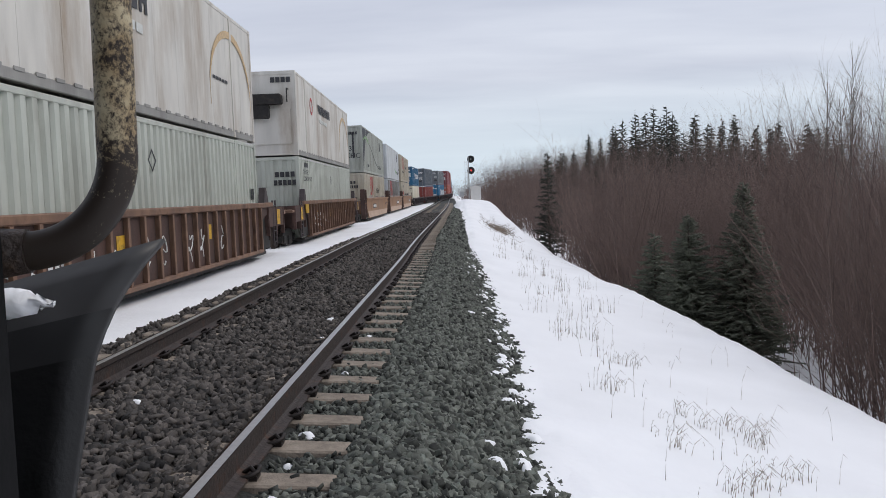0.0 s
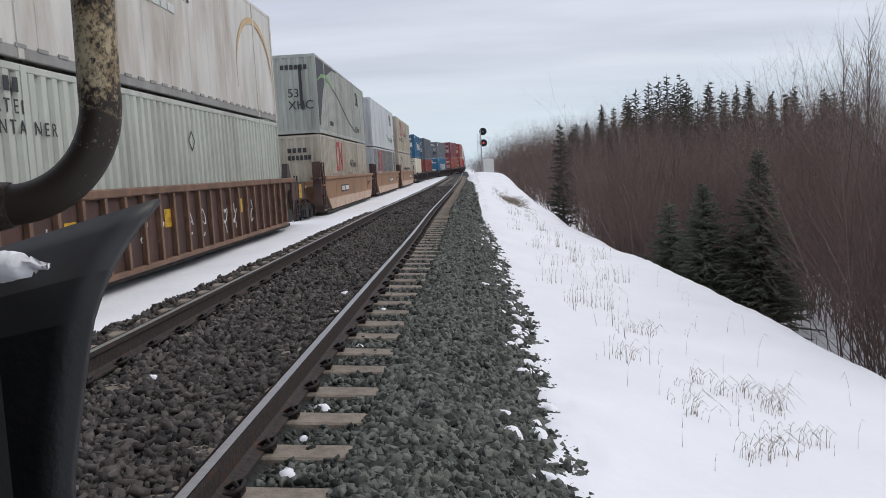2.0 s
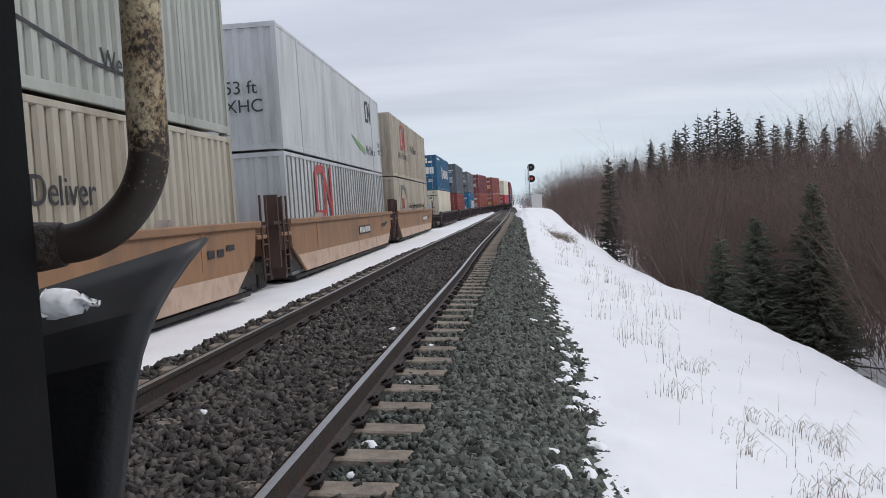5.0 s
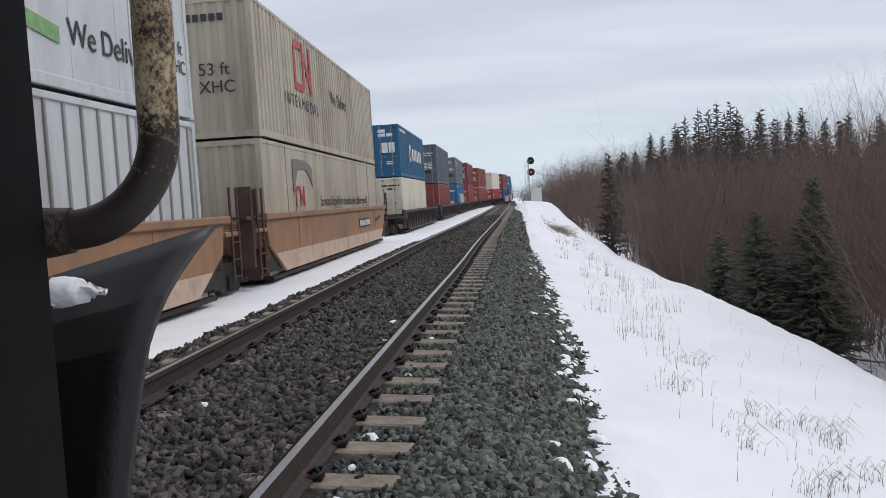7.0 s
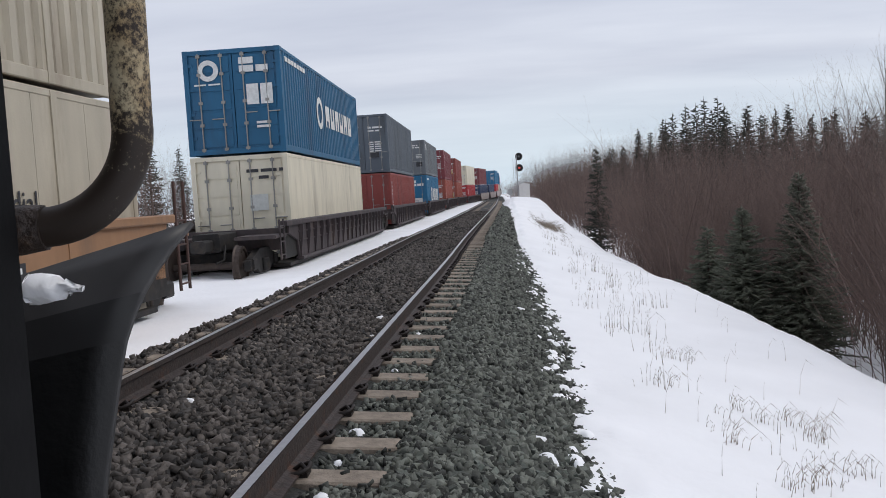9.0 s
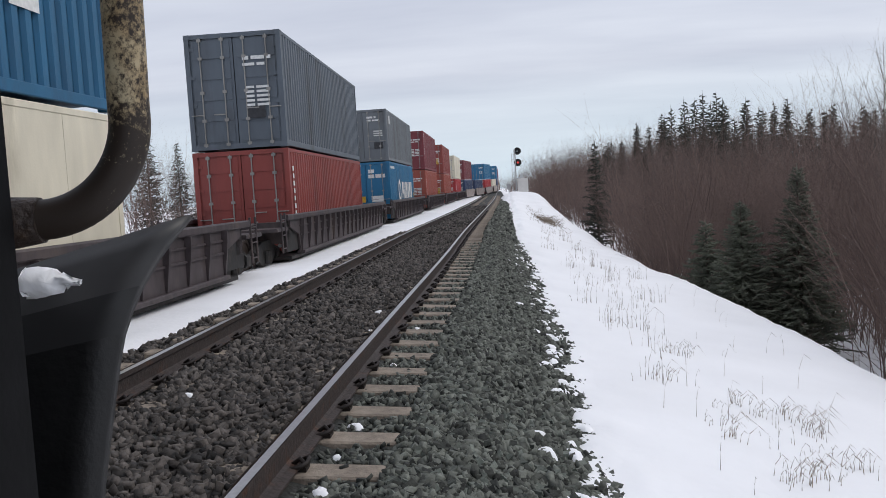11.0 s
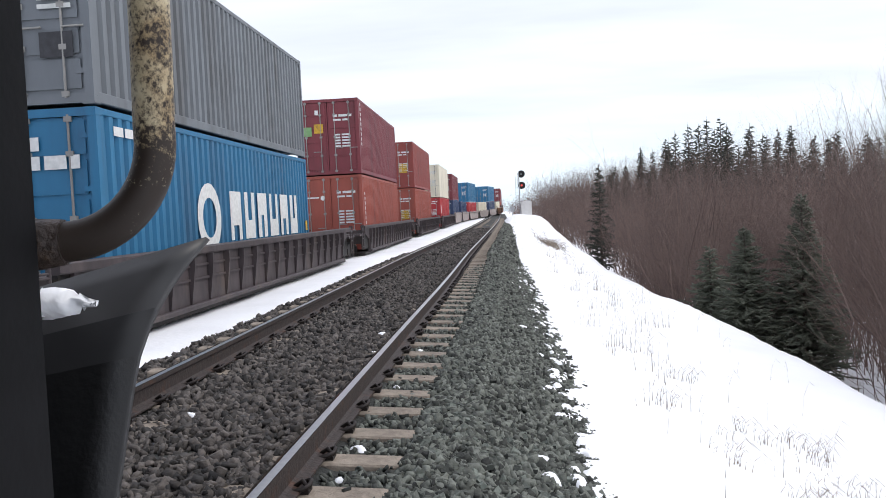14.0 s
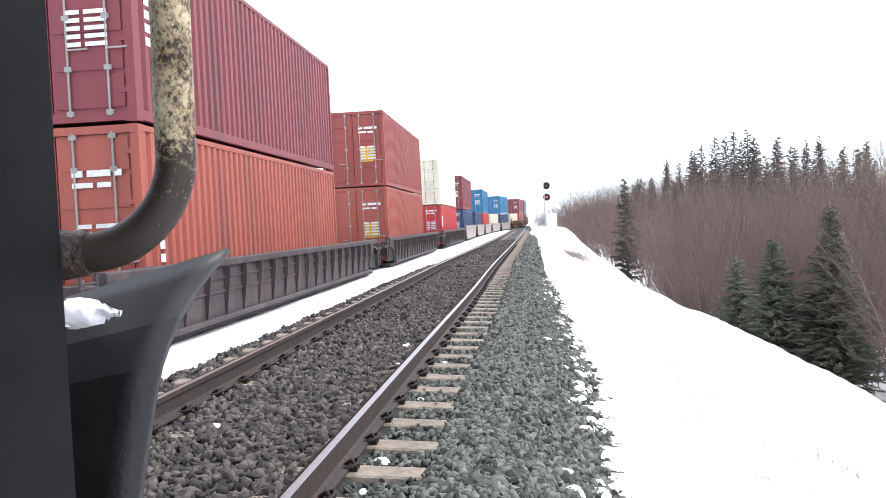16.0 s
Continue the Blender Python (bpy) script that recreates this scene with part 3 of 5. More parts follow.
# ---------------------------------------------------------------- containers
def corrugated(b, x, sgn, y0, y1, z0, z1, pitch=0.28, depth=0.04):
    """A side sheet with trapezoid folds that stand in from the plane x."""
    ys, n = [], max(2, round((y1 - y0) / pitch))
    p = (y1 - y0) / n
    for i in range(n):
        a = y0 + i * p
        ys += [(a, 0), (a + p * 0.44, 0), (a + p * 0.56, depth), (a + p * 0.88, depth)]
    ys.append((y1, 0))
    vs = [(x - sgn * d, y, z) for y, d in ys for z in (z0, z1)]
    fs = [(2 * i, 2 * i + 2, 2 * i + 3, 2 * i + 1) if sgn > 0 else (2 * i, 2 * i + 1, 2 * i + 3, 2 * i + 2) for i in range(len(ys) - 1)]
    b.add(vs, fs)


def corrugated_end(b, y, sgn, x0, x1, z0, z1, pitch=0.3, depth=0.045):
    xs, n = [], max(2, round((x1 - x0) / pitch))
    p = (x1 - x0) / n
    for i in range(n):
        a = x0 + i * p
        xs += [(a, 0), (a + p * 0.36, 0), (a + p * 0.5, depth), (a + p * 0.86, depth)]
    xs.append((x1, 0))
    vs = [(x, y - sgn * d, z) for x, d in xs for z in (z0, z1)]
    fs = [(2 * i, 2 * i + 1, 2 * i + 3, 2 * i + 2) for i in range(len(xs) - 1)]
    b.add(vs, fs)


def plate(b, face, u0, u1, z0, z1, W2, L2, proud=0.006):
    """A flat marking on the side ('s', u along the length from the near end) or the near end ('e', u across from its far edge)."""
    if face == "s":
        b.box(W2 + 0.001, W2 + proud, -L2 + u0, -L2 + u1, z0, z1)
    else:
        b.box(-W2 + u0, -W2 + u1, -L2 - proud, -L2 - 0.001, z0, z1)


def container(label, s_near, length, width, height, base, mat, side="corr", end="door", marks=(), group="containers on the train", rail_mat=None, posts=False):
    """An intermodal container; local y runs to its far end."""
    ob = thing("container", label, "container", group=group)
    L2, W2, H = length / 2, width / 2, height
    rm = rail_mat or mat
    core = Build().box(-W2 + 0.06, W2 - 0.06, -L2 + 0.12, L2 - 0.06, 0.1, H - 0.03)
    part("inner_wall", core, mat, ob)
    roof = Build().box(-W2 + 0.05, W2 - 0.05, -L2 + 0.05, L2 - 0.05, H - 0.028, H - 0.004)
    part("roof", roof, mat, ob)
    for sx in (-1, 1):
        b = Build()
        if side == "corr":
            corrugated(b, sx * (W2 - 0.008), sx, -L2 + 0.12, L2 - 0.12, 0.16, H - 0.09, depth=0.052)
        elif side == "fine":
            corrugated(b, sx * (W2 - 0.008), sx, -L2 + 0.12, L2 - 0.12, 0.16, H - 0.09, pitch=0.3, depth=0.052)
        else:
            xa, xb = sorted((sx * (W2 - 0.055), sx * (W2 - 0.032)))
            b.box(xa, xb, -L2 + 0.1, L2 - 0.1, 0.16, H - 0.09)
        wall = part("side_wall", b, mat, ob)
        if side == "ribbed" and sx > 0:
            for k in range(int(length / 0.42)):
                y = -L2 + 0.3 + k * 0.42
                part("rib", Build().box(W2 - 0.032, W2 - 0.002, y, y + 0.045, 0.17, H - 0.1), P["rail_grey"], wall)
        if side == "flat" and sx > 0:
            n = int(length / 1.22)
            for k in range(n):
                a, c = -L2 + 0.1 + (length - 0.2) * k / n, -L2 + 0.1 + (length - 0.2) * (k + 1) / n - 0.008
                part("side_panel", Build().box(W2 - 0.032, W2 - 0.012, a, c, 0.17, H - 0.1), mat, wall)
        x0, x1 = sorted((sx * W2, sx * (W2 - 0.07)))
        part("top_rail", Build().box(x0, x1, -L2 + 0.1, L2 - 0.1, H - 0.1, H - 0.006, 0.012), rm, ob)
        br = Build().box(x0, x1, -L2 + 0.1, L2 - 0.1, 0.02, 0.17, 0.012)
        if posts:
            for k in range(int(length / 0.55)):
                y = -L2 + 0.3 + 0.55 * k
                xa, xb = sorted((sx * W2, sx * (W2 + 0.012)))
                br.box(xa, xb, y, y + 0.26, 0.15, 0.2)
        part("bottom_rail", br, P["rail_grey"] if posts else rm, ob)
        for sy in (-1, 1):
            y0, y1 = sorted((sy * L2, sy * (L2 - 0.13)))
            part("corner_post", Build().box(x0 - (0.05 if sx > 0 else 0), x1 + (0.05 if sx < 0 else 0), y0 + 0.004, y1 - 0.004, 0.1, H - 0.1, 0.012), rm, ob)
            if length > 14:
                yy = sy * 6.0
                xa, xb = sorted((sx * (W2 + 0.008), sx * (W2 - 0.06)))
                part("lifting_post", Build().box(xa, xb, yy - 0.07, yy + 0.07, 0.02, H - 0.02, 0.01), rm, ob)
            for z0, z1 in ((0, 0.118), (H - 0.118, H)):
                xa, xb = sorted((sx * (W2 + 0.002), sx * (W2 - 0.16)))
                ya, yb = sorted((sy * (L2 + 0.002), sy * (L2 - 0.178)))
                part("corner_casting", Build().box(xa, xb, ya, yb, z0, z1, 0.012), rm, ob)
    far = Build()
    corrugated_end(far, L2 - 0.01, 1, -W2 + 0.1, W2 - 0.1, 0.15, H - 0.1)
    part("end_wall", far, mat, ob)
    fr = Build().box(-W2 + 0.1, W2 - 0.1, -L2 + 0.006, -L2 + 0.1, H - 0.115, H - 0.004, 0.01)
    part("end_header", fr, rm, ob)
    part("end_sill", Build().box(-W2 + 0.1, W2 - 0.1, -L2 + 0.006, -L2 + 0.1, 0.02, 0.15, 0.01), rm, ob)
    if end == "door":
        for sx in (-1, 1):
            x0, x1 = sorted((sx * 0.012, sx * (W2 - 0.1)))
            d = Build().box(x0, x1, -L2 + 0.05, -L2 + 0.1, 0.155, H - 0.12)
            door = part("door", d, mat, ob)
            hh = (H - 0.3) / 5
            for k in range(5):
                z = 0.19 + k * hh
                part("door_panel", Build().box(x0 + 0.07, x1 - 0.07, -L2 + 0.03, -L2 + 0.052, z + 0.02, z + hh - 0.05, 0.012), mat, door)
            for k in range(4):
                z = 0.4 + k * (H - 0.8) / 3
                xh = sx * (W2 - 0.105)
                part("hinge", Build().box(min(xh, xh - sx * 0.12), max(xh, xh - sx * 0.12), -L2 + 0.012, -L2 + 0.05, z, z + 0.07), mat, door)
            for xr in (sx * 0.27, sx * (W2 - 0.38)):
                rb = Build().tube([(xr, -L2 + 0.005, 0.09), (xr, -L2 + 0.005, H - 0.09)], 0.017, 6)
                for z in (0.14, 0.75, H * 0.5, H - 0.6, H - 0.15):
                    rb.box(xr - 0.05, xr + 0.05, -L2 - 0.01, -L2 + 0.03, z - 0.035, z + 0.035)
                r = part("lock_rod", rb, P["rail_grey"], door)
                part("handle", Build().tube([(xr, -L2 - 0.008, 0.95 + 0.06 * sx), (xr + sx * 0.3, -L2 - 0.012, 0.95 + 0.06 * sx)], 0.014, 6), P["rail_grey"], door)
    elif end == "corr":
        b = Build()
        corrugated_end(b, -L2 + 0.02, -1, -W2 + 0.1, W2 - 0.1, 0.15, H - 0.11)
        part("end_wall", b, mat, ob)
    else:
        b = Build().box(-W2 + 0.1, W2 - 0.1, -L2 + 0.03, -L2 + 0.1, 0.15, H - 0.11)
        b.box(-W2 + 0.25, W2 - 0.2, -L2 - 0.02, -L2 + 0.03, 0.4, 1.6, 0.03)
        part("end_wall", b, mat, ob)
        cool = Build().box(-W2 + 0.35, W2 - 0.45, -L2 - 0.34, -L2 + 0.02, H * 0.6, H * 0.72, 0.05).box(-W2 + 0.8, W2 - 0.9, -L2 - 0.3, -L2 + 0.02, H * 0.44, H * 0.6, 0.04)
        cool.tube([(W2 - 0.25, -L2 - 0.3, H * 0.62), (W2 - 0.25, -L2 - 0.3, H * 0.78), (W2 - 0.25, -L2 - 0.02, H * 0.78)], 0.025, 6)
        part("cooling_unit", cool, M["under"], ob, "sooty black cooling unit on the front wall")
    for what, mk, shapes in marks:
        if isinstance(shapes, Build):
            shapes = [shapes]
        for shape in shapes:
            b = shape
            if not isinstance(shape, Build):
                b = Build()
                plate(b, *shape, W2, L2)
            part("marking", b, M[mk], ob, what)
    RIDERS.append((ob, s_near + L2, length, base))
    return ob


RIDERS = []   # thing, distance of its middle along the train, length, height over the railhead


def bars(face, u, z, widths, h, gap=0.06):
    """A line of writing as plain bars."""
    out = []
    for w in widths:
        out.append((face, u, u + w, z, z + h))
        u += w + gap
    return out


def ring(face, u, z, r0, r1, W2, L2, n=20):
    """A flat painted ring."""
    b = Build()
    for k in range(n):
        for r, d in ((max(r0, 0.002), 0.001), (r1, 0.001), (r1, 0.006), (max(r0, 0.002), 0.006)):
            a = 2 * math.pi * k / n
            p, h = u + r * math.cos(a), z + r * math.sin(a)
            b.v.append((W2 + d, -L2 + p, h) if face == "s" else (-W2 + p, -L2 - d, h))
    for k in range(n):
        m = (k + 1) % n
        b.f += [(4 * k + i, 4 * k + (i + 1) % 4, 4 * m + (i + 1) % 4, 4 * m + i) for i in range(4)]
    b.s = [False] * len(b.f)
    return b


def ribbon(pts, w, W2, L2):
    """A painted curve on the side: points (along from the near end, up)."""
    b = Build()
    for i in range(len(pts) - 1):
        (u0, z0, w0), (u1, z1, w1) = [(*p, w) if len(p) == 2 else p for p in (pts[i], pts[i + 1])]
        vs = [(W2 + d, -L2 + u, z) for d in (0.001, 0.007) for u, z in ((u0, z0 - w0 / 2), (u1, z1 - w1 / 2), (u1, z1 + w1 / 2), (u0, z0 + w0 / 2))]
        b.add(vs, [(4, 5, 6, 7), (3, 2, 1, 0), (0, 1, 5, 4), (1, 2, 6, 5), (2, 3, 7, 6), (3, 0, 4, 7)])
    return b


def lettering(text, size, face, u, z, W2, L2):
    """Readable words as flat raised letters."""
    c = bpy.data.curves.new("lettering", "FONT")
    c.body, c.size, c.extrude = text, size, 0.002
    ob = bpy.data.objects.new("lettering", c)
    scene.collection.objects.link(ob)
    bpy.context.view_layer.update()
    me = bpy.data.meshes.new_from_object(ob.evaluated_get(bpy.context.evaluated_depsgraph_get()))
    bpy.data.objects.remove(ob)
    b = Build()
    place = pose(W2 + 0.005, -L2 + u, z, 90, 0, 90) if face == "s" else pose(-W2 + u, -L2 - 0.005, z, 90, 0, 0)
    b.add([place @ v.co for v in me.vertices], [tuple(p.vertices) for p in me.polygons])
    bpy.data.meshes.remove(me)
    return b


# ---------------------------------------------------------------- well cars
def wheelset_mesh():
    b = Build()
    prof = [(0.0, 0.86), (0.1, 0.86), (0.1, 0.82), (0.14, 0.8), (0.14, 0.40), (0.40, 0.40)]
    n = 24
    for sx in (-1, 1):
        prof = [(0.0, 0.83), (0.09, 0.83), (0.10, 0.80), (0.34, 0.785), (0.36, 0.815), (0.418, 0.82), (0.42, 0.73), (0.445, 0.70), (0.445, 0.685), (0.35, 0.69), (0.12, 0.735), (0.0, 0.735)]
        m = len(prof)
        vs = [(sx * h, r * math.cos(2 * math.pi * k / n), r * math.sin(2 * math.pi * k / n)) for k in range(n) for r, h in prof]
        b.add(vs, [(k * m + i, k * m + i + 1, ((k + 1) % n) * m + i + 1, ((k + 1) % n) * m + i) for k in range(n) for i in range(m - 1)])
        for k in range(3):
            a = 2 * math.pi * k / 3
            b.box(min(sx * 0.83, sx * 0.86), max(sx * 0.83, sx * 0.86), 0.05 * math.cos(a) - 0.02, 0.05 * math.cos(a) + 0.02, 0.05 * math.sin(a) - 0.02, 0.05 * math.sin(a) + 0.02)
        b.box(min(sx * 0.79, sx * 0.8), max(sx * 0.79, sx * 0.8), -0.03, 0.03, 0.14, 0.3)
    b.tube([(-0.72, 0, 0), (0.72, 0, 0)], 0.08, 10)
    return b.mesh("wheelset", M["wheel"])


def side_frame_mesh():
    b = Build()
    outer = [(-1.15, 0.30), (-1.15, 0.52), (-0.75, 0.62), (-0.35, 0.74), (0.35, 0.74), (0.75, 0.62), (1.15, 0.52), (1.15, 0.30), (0.75, 0.38), (0.42, 0.20), (-0.42, 0.20), (-0.75, 0.38)]
    for sx in (-1, 1):
        x0, x1 = sorted((sx * 0.90, sx * 1.04))
        b.extrude_x([(y, z) for y, z in outer], x0, x1)
        for y in (-0.89, 0.89):
            xa, xb = sorted((sx * 0.88, sx * 1.09))
            b.box(xa, xb, y - 0.15, y + 0.15, 0.30, 0.56, 0.04)
        for y in (-0.14, 0.0, 0.14):
            b.tube([(sx * 1.06, y, 0.24), (sx * 1.06, y, 0.52)], 0.055, 8)
    b.box(-1.02, 1.02, -0.2, 0.2, 0.42, 0.66, 0.03)
    return b.mesh("side_frames", M["under"])


WHEELSET, SIDE_FRAMES = wheelset_mesh(), side_frame_mesh()
WHEELS = []


def truck(parent, y, spin=True):
    """A two-axle truck under a car."""
    t = part("truck", SIDE_FRAMES, None, parent, "black cast side frames with two axles")
    t.matrix_basis = pose(0, y, 0)
    for dy in (-0.89, 0.89):
        w = part("wheelset", WHEELSET, None, t)
        w.matrix_basis = pose(0, dy, 0.423)
        if spin:
            WHEELS.append((w, dy))


STYLES = {
    "rust": dict(side="rust_car", sill="rust_sill", top=1.64, low=0.40, w=1.46, label="rust-brown well car with ribbed open sides"),
    "tan": dict(side="tan_car", sill="tan_car", top=1.62, low=0.36, w=1.46, label="tan articulated well car with dusty pale lower sides"),
    "dark": dict(side="dark_car", sill="dark_car", top=1.30, low=0.34, w=1.46, label="dark brown well car with ribbed sides"),
    "grey": dict(side="grey_car", sill="grey_car", top=1.45, low=0.34, w=1.46, label="dusty pale grey articulated well car"),
}


def well_car(style, s_mid, well, total, trucks=(-1, 1), spin=True, panel=-4.6):
    """A well car: two side sills with ribs, a floor, end platforms with ladders, and its trucks."""
    st = STYLES[style]
    ob = thing("well_car", st["label"], "rail car", group="cars of the train")
    W2, top, low, wl = st["w"], st["top"], st["low"], well / 2
    side, sill = M[st["side"]], M[st["sill"]]
    for sx in (-1, 1):
        x0, x1 = sorted((sx * (W2 - 0.05), sx * W2))
        web = Build()
        if style in ("tan", "grey"):
            web.extrude_x([(-wl + 0.9, low), (wl - 0.9, low), (wl + 0.3, low + 0.62), (wl + 0.45, top - 0.06), (-wl - 0.45, top - 0.06), (-wl - 0.3, low + 0.62)], x0, x1)
        else:
            web.extrude_x([(-wl + 0.85, low), (wl - 0.85, low), (wl - 0.7, top - 0.5), (wl + 0.15, top - 0.3), (wl + 0.15, top - 0.1), (-wl - 0.15, top - 0.1), (-wl - 0.15, top - 0.3), (-wl + 0.7, top - 0.5)], x0, x1)
        sd = part("side_sill", web, side, ob)
        xa, xb = sorted((sx * (W2 - 0.1), sx * (W2 + 0.07)))
        part("top_chord", Build().box(xa, xb, -wl - 0.6, wl + 0.6, top - 0.13, top, 0.02), sill, ob)
        if style in ("tan", "grey"):
            lo = Build()
            xc, xd = sorted((sx * W2, sx * (W2 + 0.012)))
            lo.extrude_x([(-wl + 0.92, low + 0.01), (wl - 0.92, low + 0.01), (wl - 0.25, low + 0.36), (-wl + 0.15, low + 0.42)], xc, xd)
            for y in (-5.2, -0.4, 4.6):
                xg, xh = sorted((sx * (W2 - 0.16), sx * (W2 + 0.03)))
                part("container_guide", Build().extrude_x([(y - 0.16, top), (y + 0.16, top), (y + 0.1, top + 0.06), (y - 0.06, top + 0.11)], xg, xh), M["grey_car"], ob)
            part("dusty_panel", lo, M["tan_pale"] if style == "tan" else side, ob, "lower side dusted pale with road salt")
            for y in (-wl * 0.72, wl * 0.7):
                part("weld_seam", Build().box(xc, xd, y, y + 0.03, low + 0.5, top - 0.14), side, sd)
        else:
            xa, xb = sorted((sx * (W2 - 0.1), sx * (W2 + 0.09)))
            part("bottom_chord", Build().box(xa, xb, -wl + 0.85, wl - 0.85, low - 0.03, low + 0.05, 0.015), sill, ob)
            n = int(well / (0.78 if style == "rust" else 0.95))
            for k in range(n + 1):
                y = -wl + 0.9 + (well - 1.8) * k / n
                rib = Build()
                if style == "rust":
                    xa, xb = sorted((sx * W2, sx * (W2 + 0.075)))
                    rib.box(xa, xb, y - 0.025, y + 0.025, low + 0.05, top - 0.13)
                    xa, xb = sorted((sx * (W2 + 0.06), sx * (W2 + 0.085)))
                    rib.box(xa, xb, y - 0.055, y + 0.03, low + 0.05, top - 0.13)
                else:
                    a, c = sx * W2, sx * (W2 + 0.11)
                    q = [(a, low + 0.05), (sx * (W2 + 0.03), low + 0.05), (c, top - 0.3), (c, top - 0.13), (a, top - 0.13)]
                    rib.extrude_y(q if sx < 0 else q[::-1], y - 0.03, y + 0.03)
                part("rib", rib, sill if style == "rust" else side, sd)
            if style == "dark":
                for z in (low + 0.42, top - 0.32):
                    xa, xb = sorted((sx * W2, sx * (W2 + 0.03)))
                    part("stringer", Build().box(xa, xb, -wl + 0.8, wl - 0.8, z, z + 0.035), side, sd)
        for sy in (-1, 1):
            ya, yb = sorted((sy * (wl + 0.42), sy * (wl - 0.95)))
            xa, xb = sorted((sx * (W2 - 0.13), sx * (W2 - 0.06)))
            # added dark plate: hides the box's corner, stands in for dark end machinery
            part("end_guard", Build().box(xa, xb, ya, yb, 0.42, top - 0.14, 0.01), M["under"], ob, "plain dark plate standing in for the machinery at the well's end")
            ya, yb = sorted((sy * (wl + 0.46), sy * (total / 2 - 0.5)))
            h = top - 0.28
            xa, xb = sorted((sx * 0.55, sx * (W2 + 0.02)))
            part("end_platform", Build().box(xa, xb, ya, yb, h - 0.08, h, 0.015), sill, ob)
            g = Build()
            for yy in (sy * (wl + 0.75), sy * (wl + 1.12)):
                g.tube([(sx * (W2 + 0.02), yy, 0.45), (sx * (W2 + 0.02), yy, top + (0.5 if style == "tan" else 0.05))], 0.025, 6)
            for z in (0.55, 0.85, 1.15, top - 0.1):
                g.tube([(sx * (W2 + 0.02), sy * (wl + 0.75), z), (sx * (W2 + 0.02), sy * (wl + 1.12), z)], 0.016, 6)
            part("ladder", g, M["rust_car"] if style == "tan" else M["dark_car"], ob)
            if style == "rust":
                e0, e1 = sorted((sy * (wl + 0.1), sy * (total / 2 - 0.85)))
                xa, xb = sorted((sx * (W2 - 0.06), sx * (W2 + 0.03)))
                end = Build().box(xa, xb, e0, e1, top - 0.66, top - 0.14)
                for yy in (e0 + 0.05, (e0 + e1) / 2, e1 - 0.05):
                    end.box(min(xb, xa) + 0.02, max(xa, xb) + 0.02, yy - 0.03, yy + 0.03, top - 0.9, top - 0.14)
                plate_ob = part("end_side_plate", end, side, ob, "rusty brown side plate above the wheels")
                xa, xb = sorted((sx * (W2 + 0.032), sx * (W2 + 0.038)))
                part("warning_label", Build().box(xa, xb, (e0 + e1) / 2 + 0.1, (e0 + e1) / 2 + 0.5, top - 0.62, top - 0.2), M["yellow"], plate_ob, "worn yellow warning label")
                xa, xb = sorted((sx * (W2 - 0.14), sx * (W2 + 0.02)))
                part("stacking_pedestal", Build().extrude_x([(sy * wl - 0.28, top), (sy * wl + 0.28, top), (sy * wl + 0.12, top + 0.3), (sy * wl + 0.04, top + 0.4), (sy * wl - 0.12, top + 0.4), (sy * wl - 0.16, top + 0.24)], xa, xb), M["dark_car"], ob)
            if style == "tan" and sy < 0:
                y0 = -wl - 0.95
                xa, xb = sorted((sx * (W2 - 0.3), sx * (W2 - 0.02)))
                stand = Build().box(xa, xb, y0 - 0.35, y0 + 0.3, 0.95, 1.5, 0.03).box(xa, xb, y0 - 0.05, y0 + 0.08, 0.35, 2.1, 0.015).box(xa, xb, y0 - 0.4, y0 - 0.3, 0.6, 2.15, 0.015)
                stand.box(xa, xb, y0 - 0.75, y0 + 0.7, top - 0.1, top - 0.03)
                part("brake_stand", stand, M["rust_car"], ob, "rusty brake gear on the platform at the car's end")
    part("floor", Build().box(-W2 + 0.05, W2 - 0.05, -wl, wl, low - 0.12, low - 0.04), M["under"], ob)
    for y0, y1 in ((-total / 2 + 0.3, -wl + 0.1), (wl - 0.1, total / 2 - 0.3)):
        part("centre_sill", Build().box(-0.3, 0.3, y0, y1, 0.72, 1.12, 0.03), M["under"], ob)
    for sy in (-1, 1):
        ya, yb = sorted((sy * (wl + 0.05), sy * (wl + 0.4)))
        part("bulkhead", Build().box(-W2 + 0.06, W2 - 0.06, ya, yb, low + 0.3, top - 0.16, 0.03), side, ob)
        hose = Build().tube([(0.35, sy * (total / 2 - 0.5), 0.85), (0.4, sy * (total / 2 - 0.2), 0.55), (0.3, sy * (total / 2 + 0.05), 0.5)], 0.025, 6)
        hose.box(-0.16, 0.16, min(sy * (total / 2 - 0.4), sy * (total / 2 + 0.28)), max(sy * (total / 2 - 0.4), sy * (total / 2 + 0.28)), 0.74, 1.0, 0.04)
        part("coupler", hose, M["under"], ob)
        if style == "rust" and sy < 0:
            part("step_guard", Build().box(W2 + 0.072, W2 + 0.1, -wl - 0.3, -wl + 0.3, top - 0.42, top - 0.12), M["yellow"], ob, "yellow painted sill end")
    for sy in trucks:
        truck(ob, sy * (total / 2 - 2.0) if abs(sy) == 1 else sy, spin)
    if style == "rust":
        for k in (1, 2, 3, 5, 6, 8, 9, 11, 12, 14):
            part("paint_scrawl", scrawl(W2, wl, low, k), M["white_mark"], ob, "white sprayed scrawl between the ribs")
        for k, u in enumerate((0.12, 0.3, 0.48, 0.66)):
            part("number_bar", Build().box(W2 + 0.004, W2 + 0.008, -4.6 + u, -4.6 + u + 0.12, low + 0.5, low + 0.72), M["white_mark"], ob)
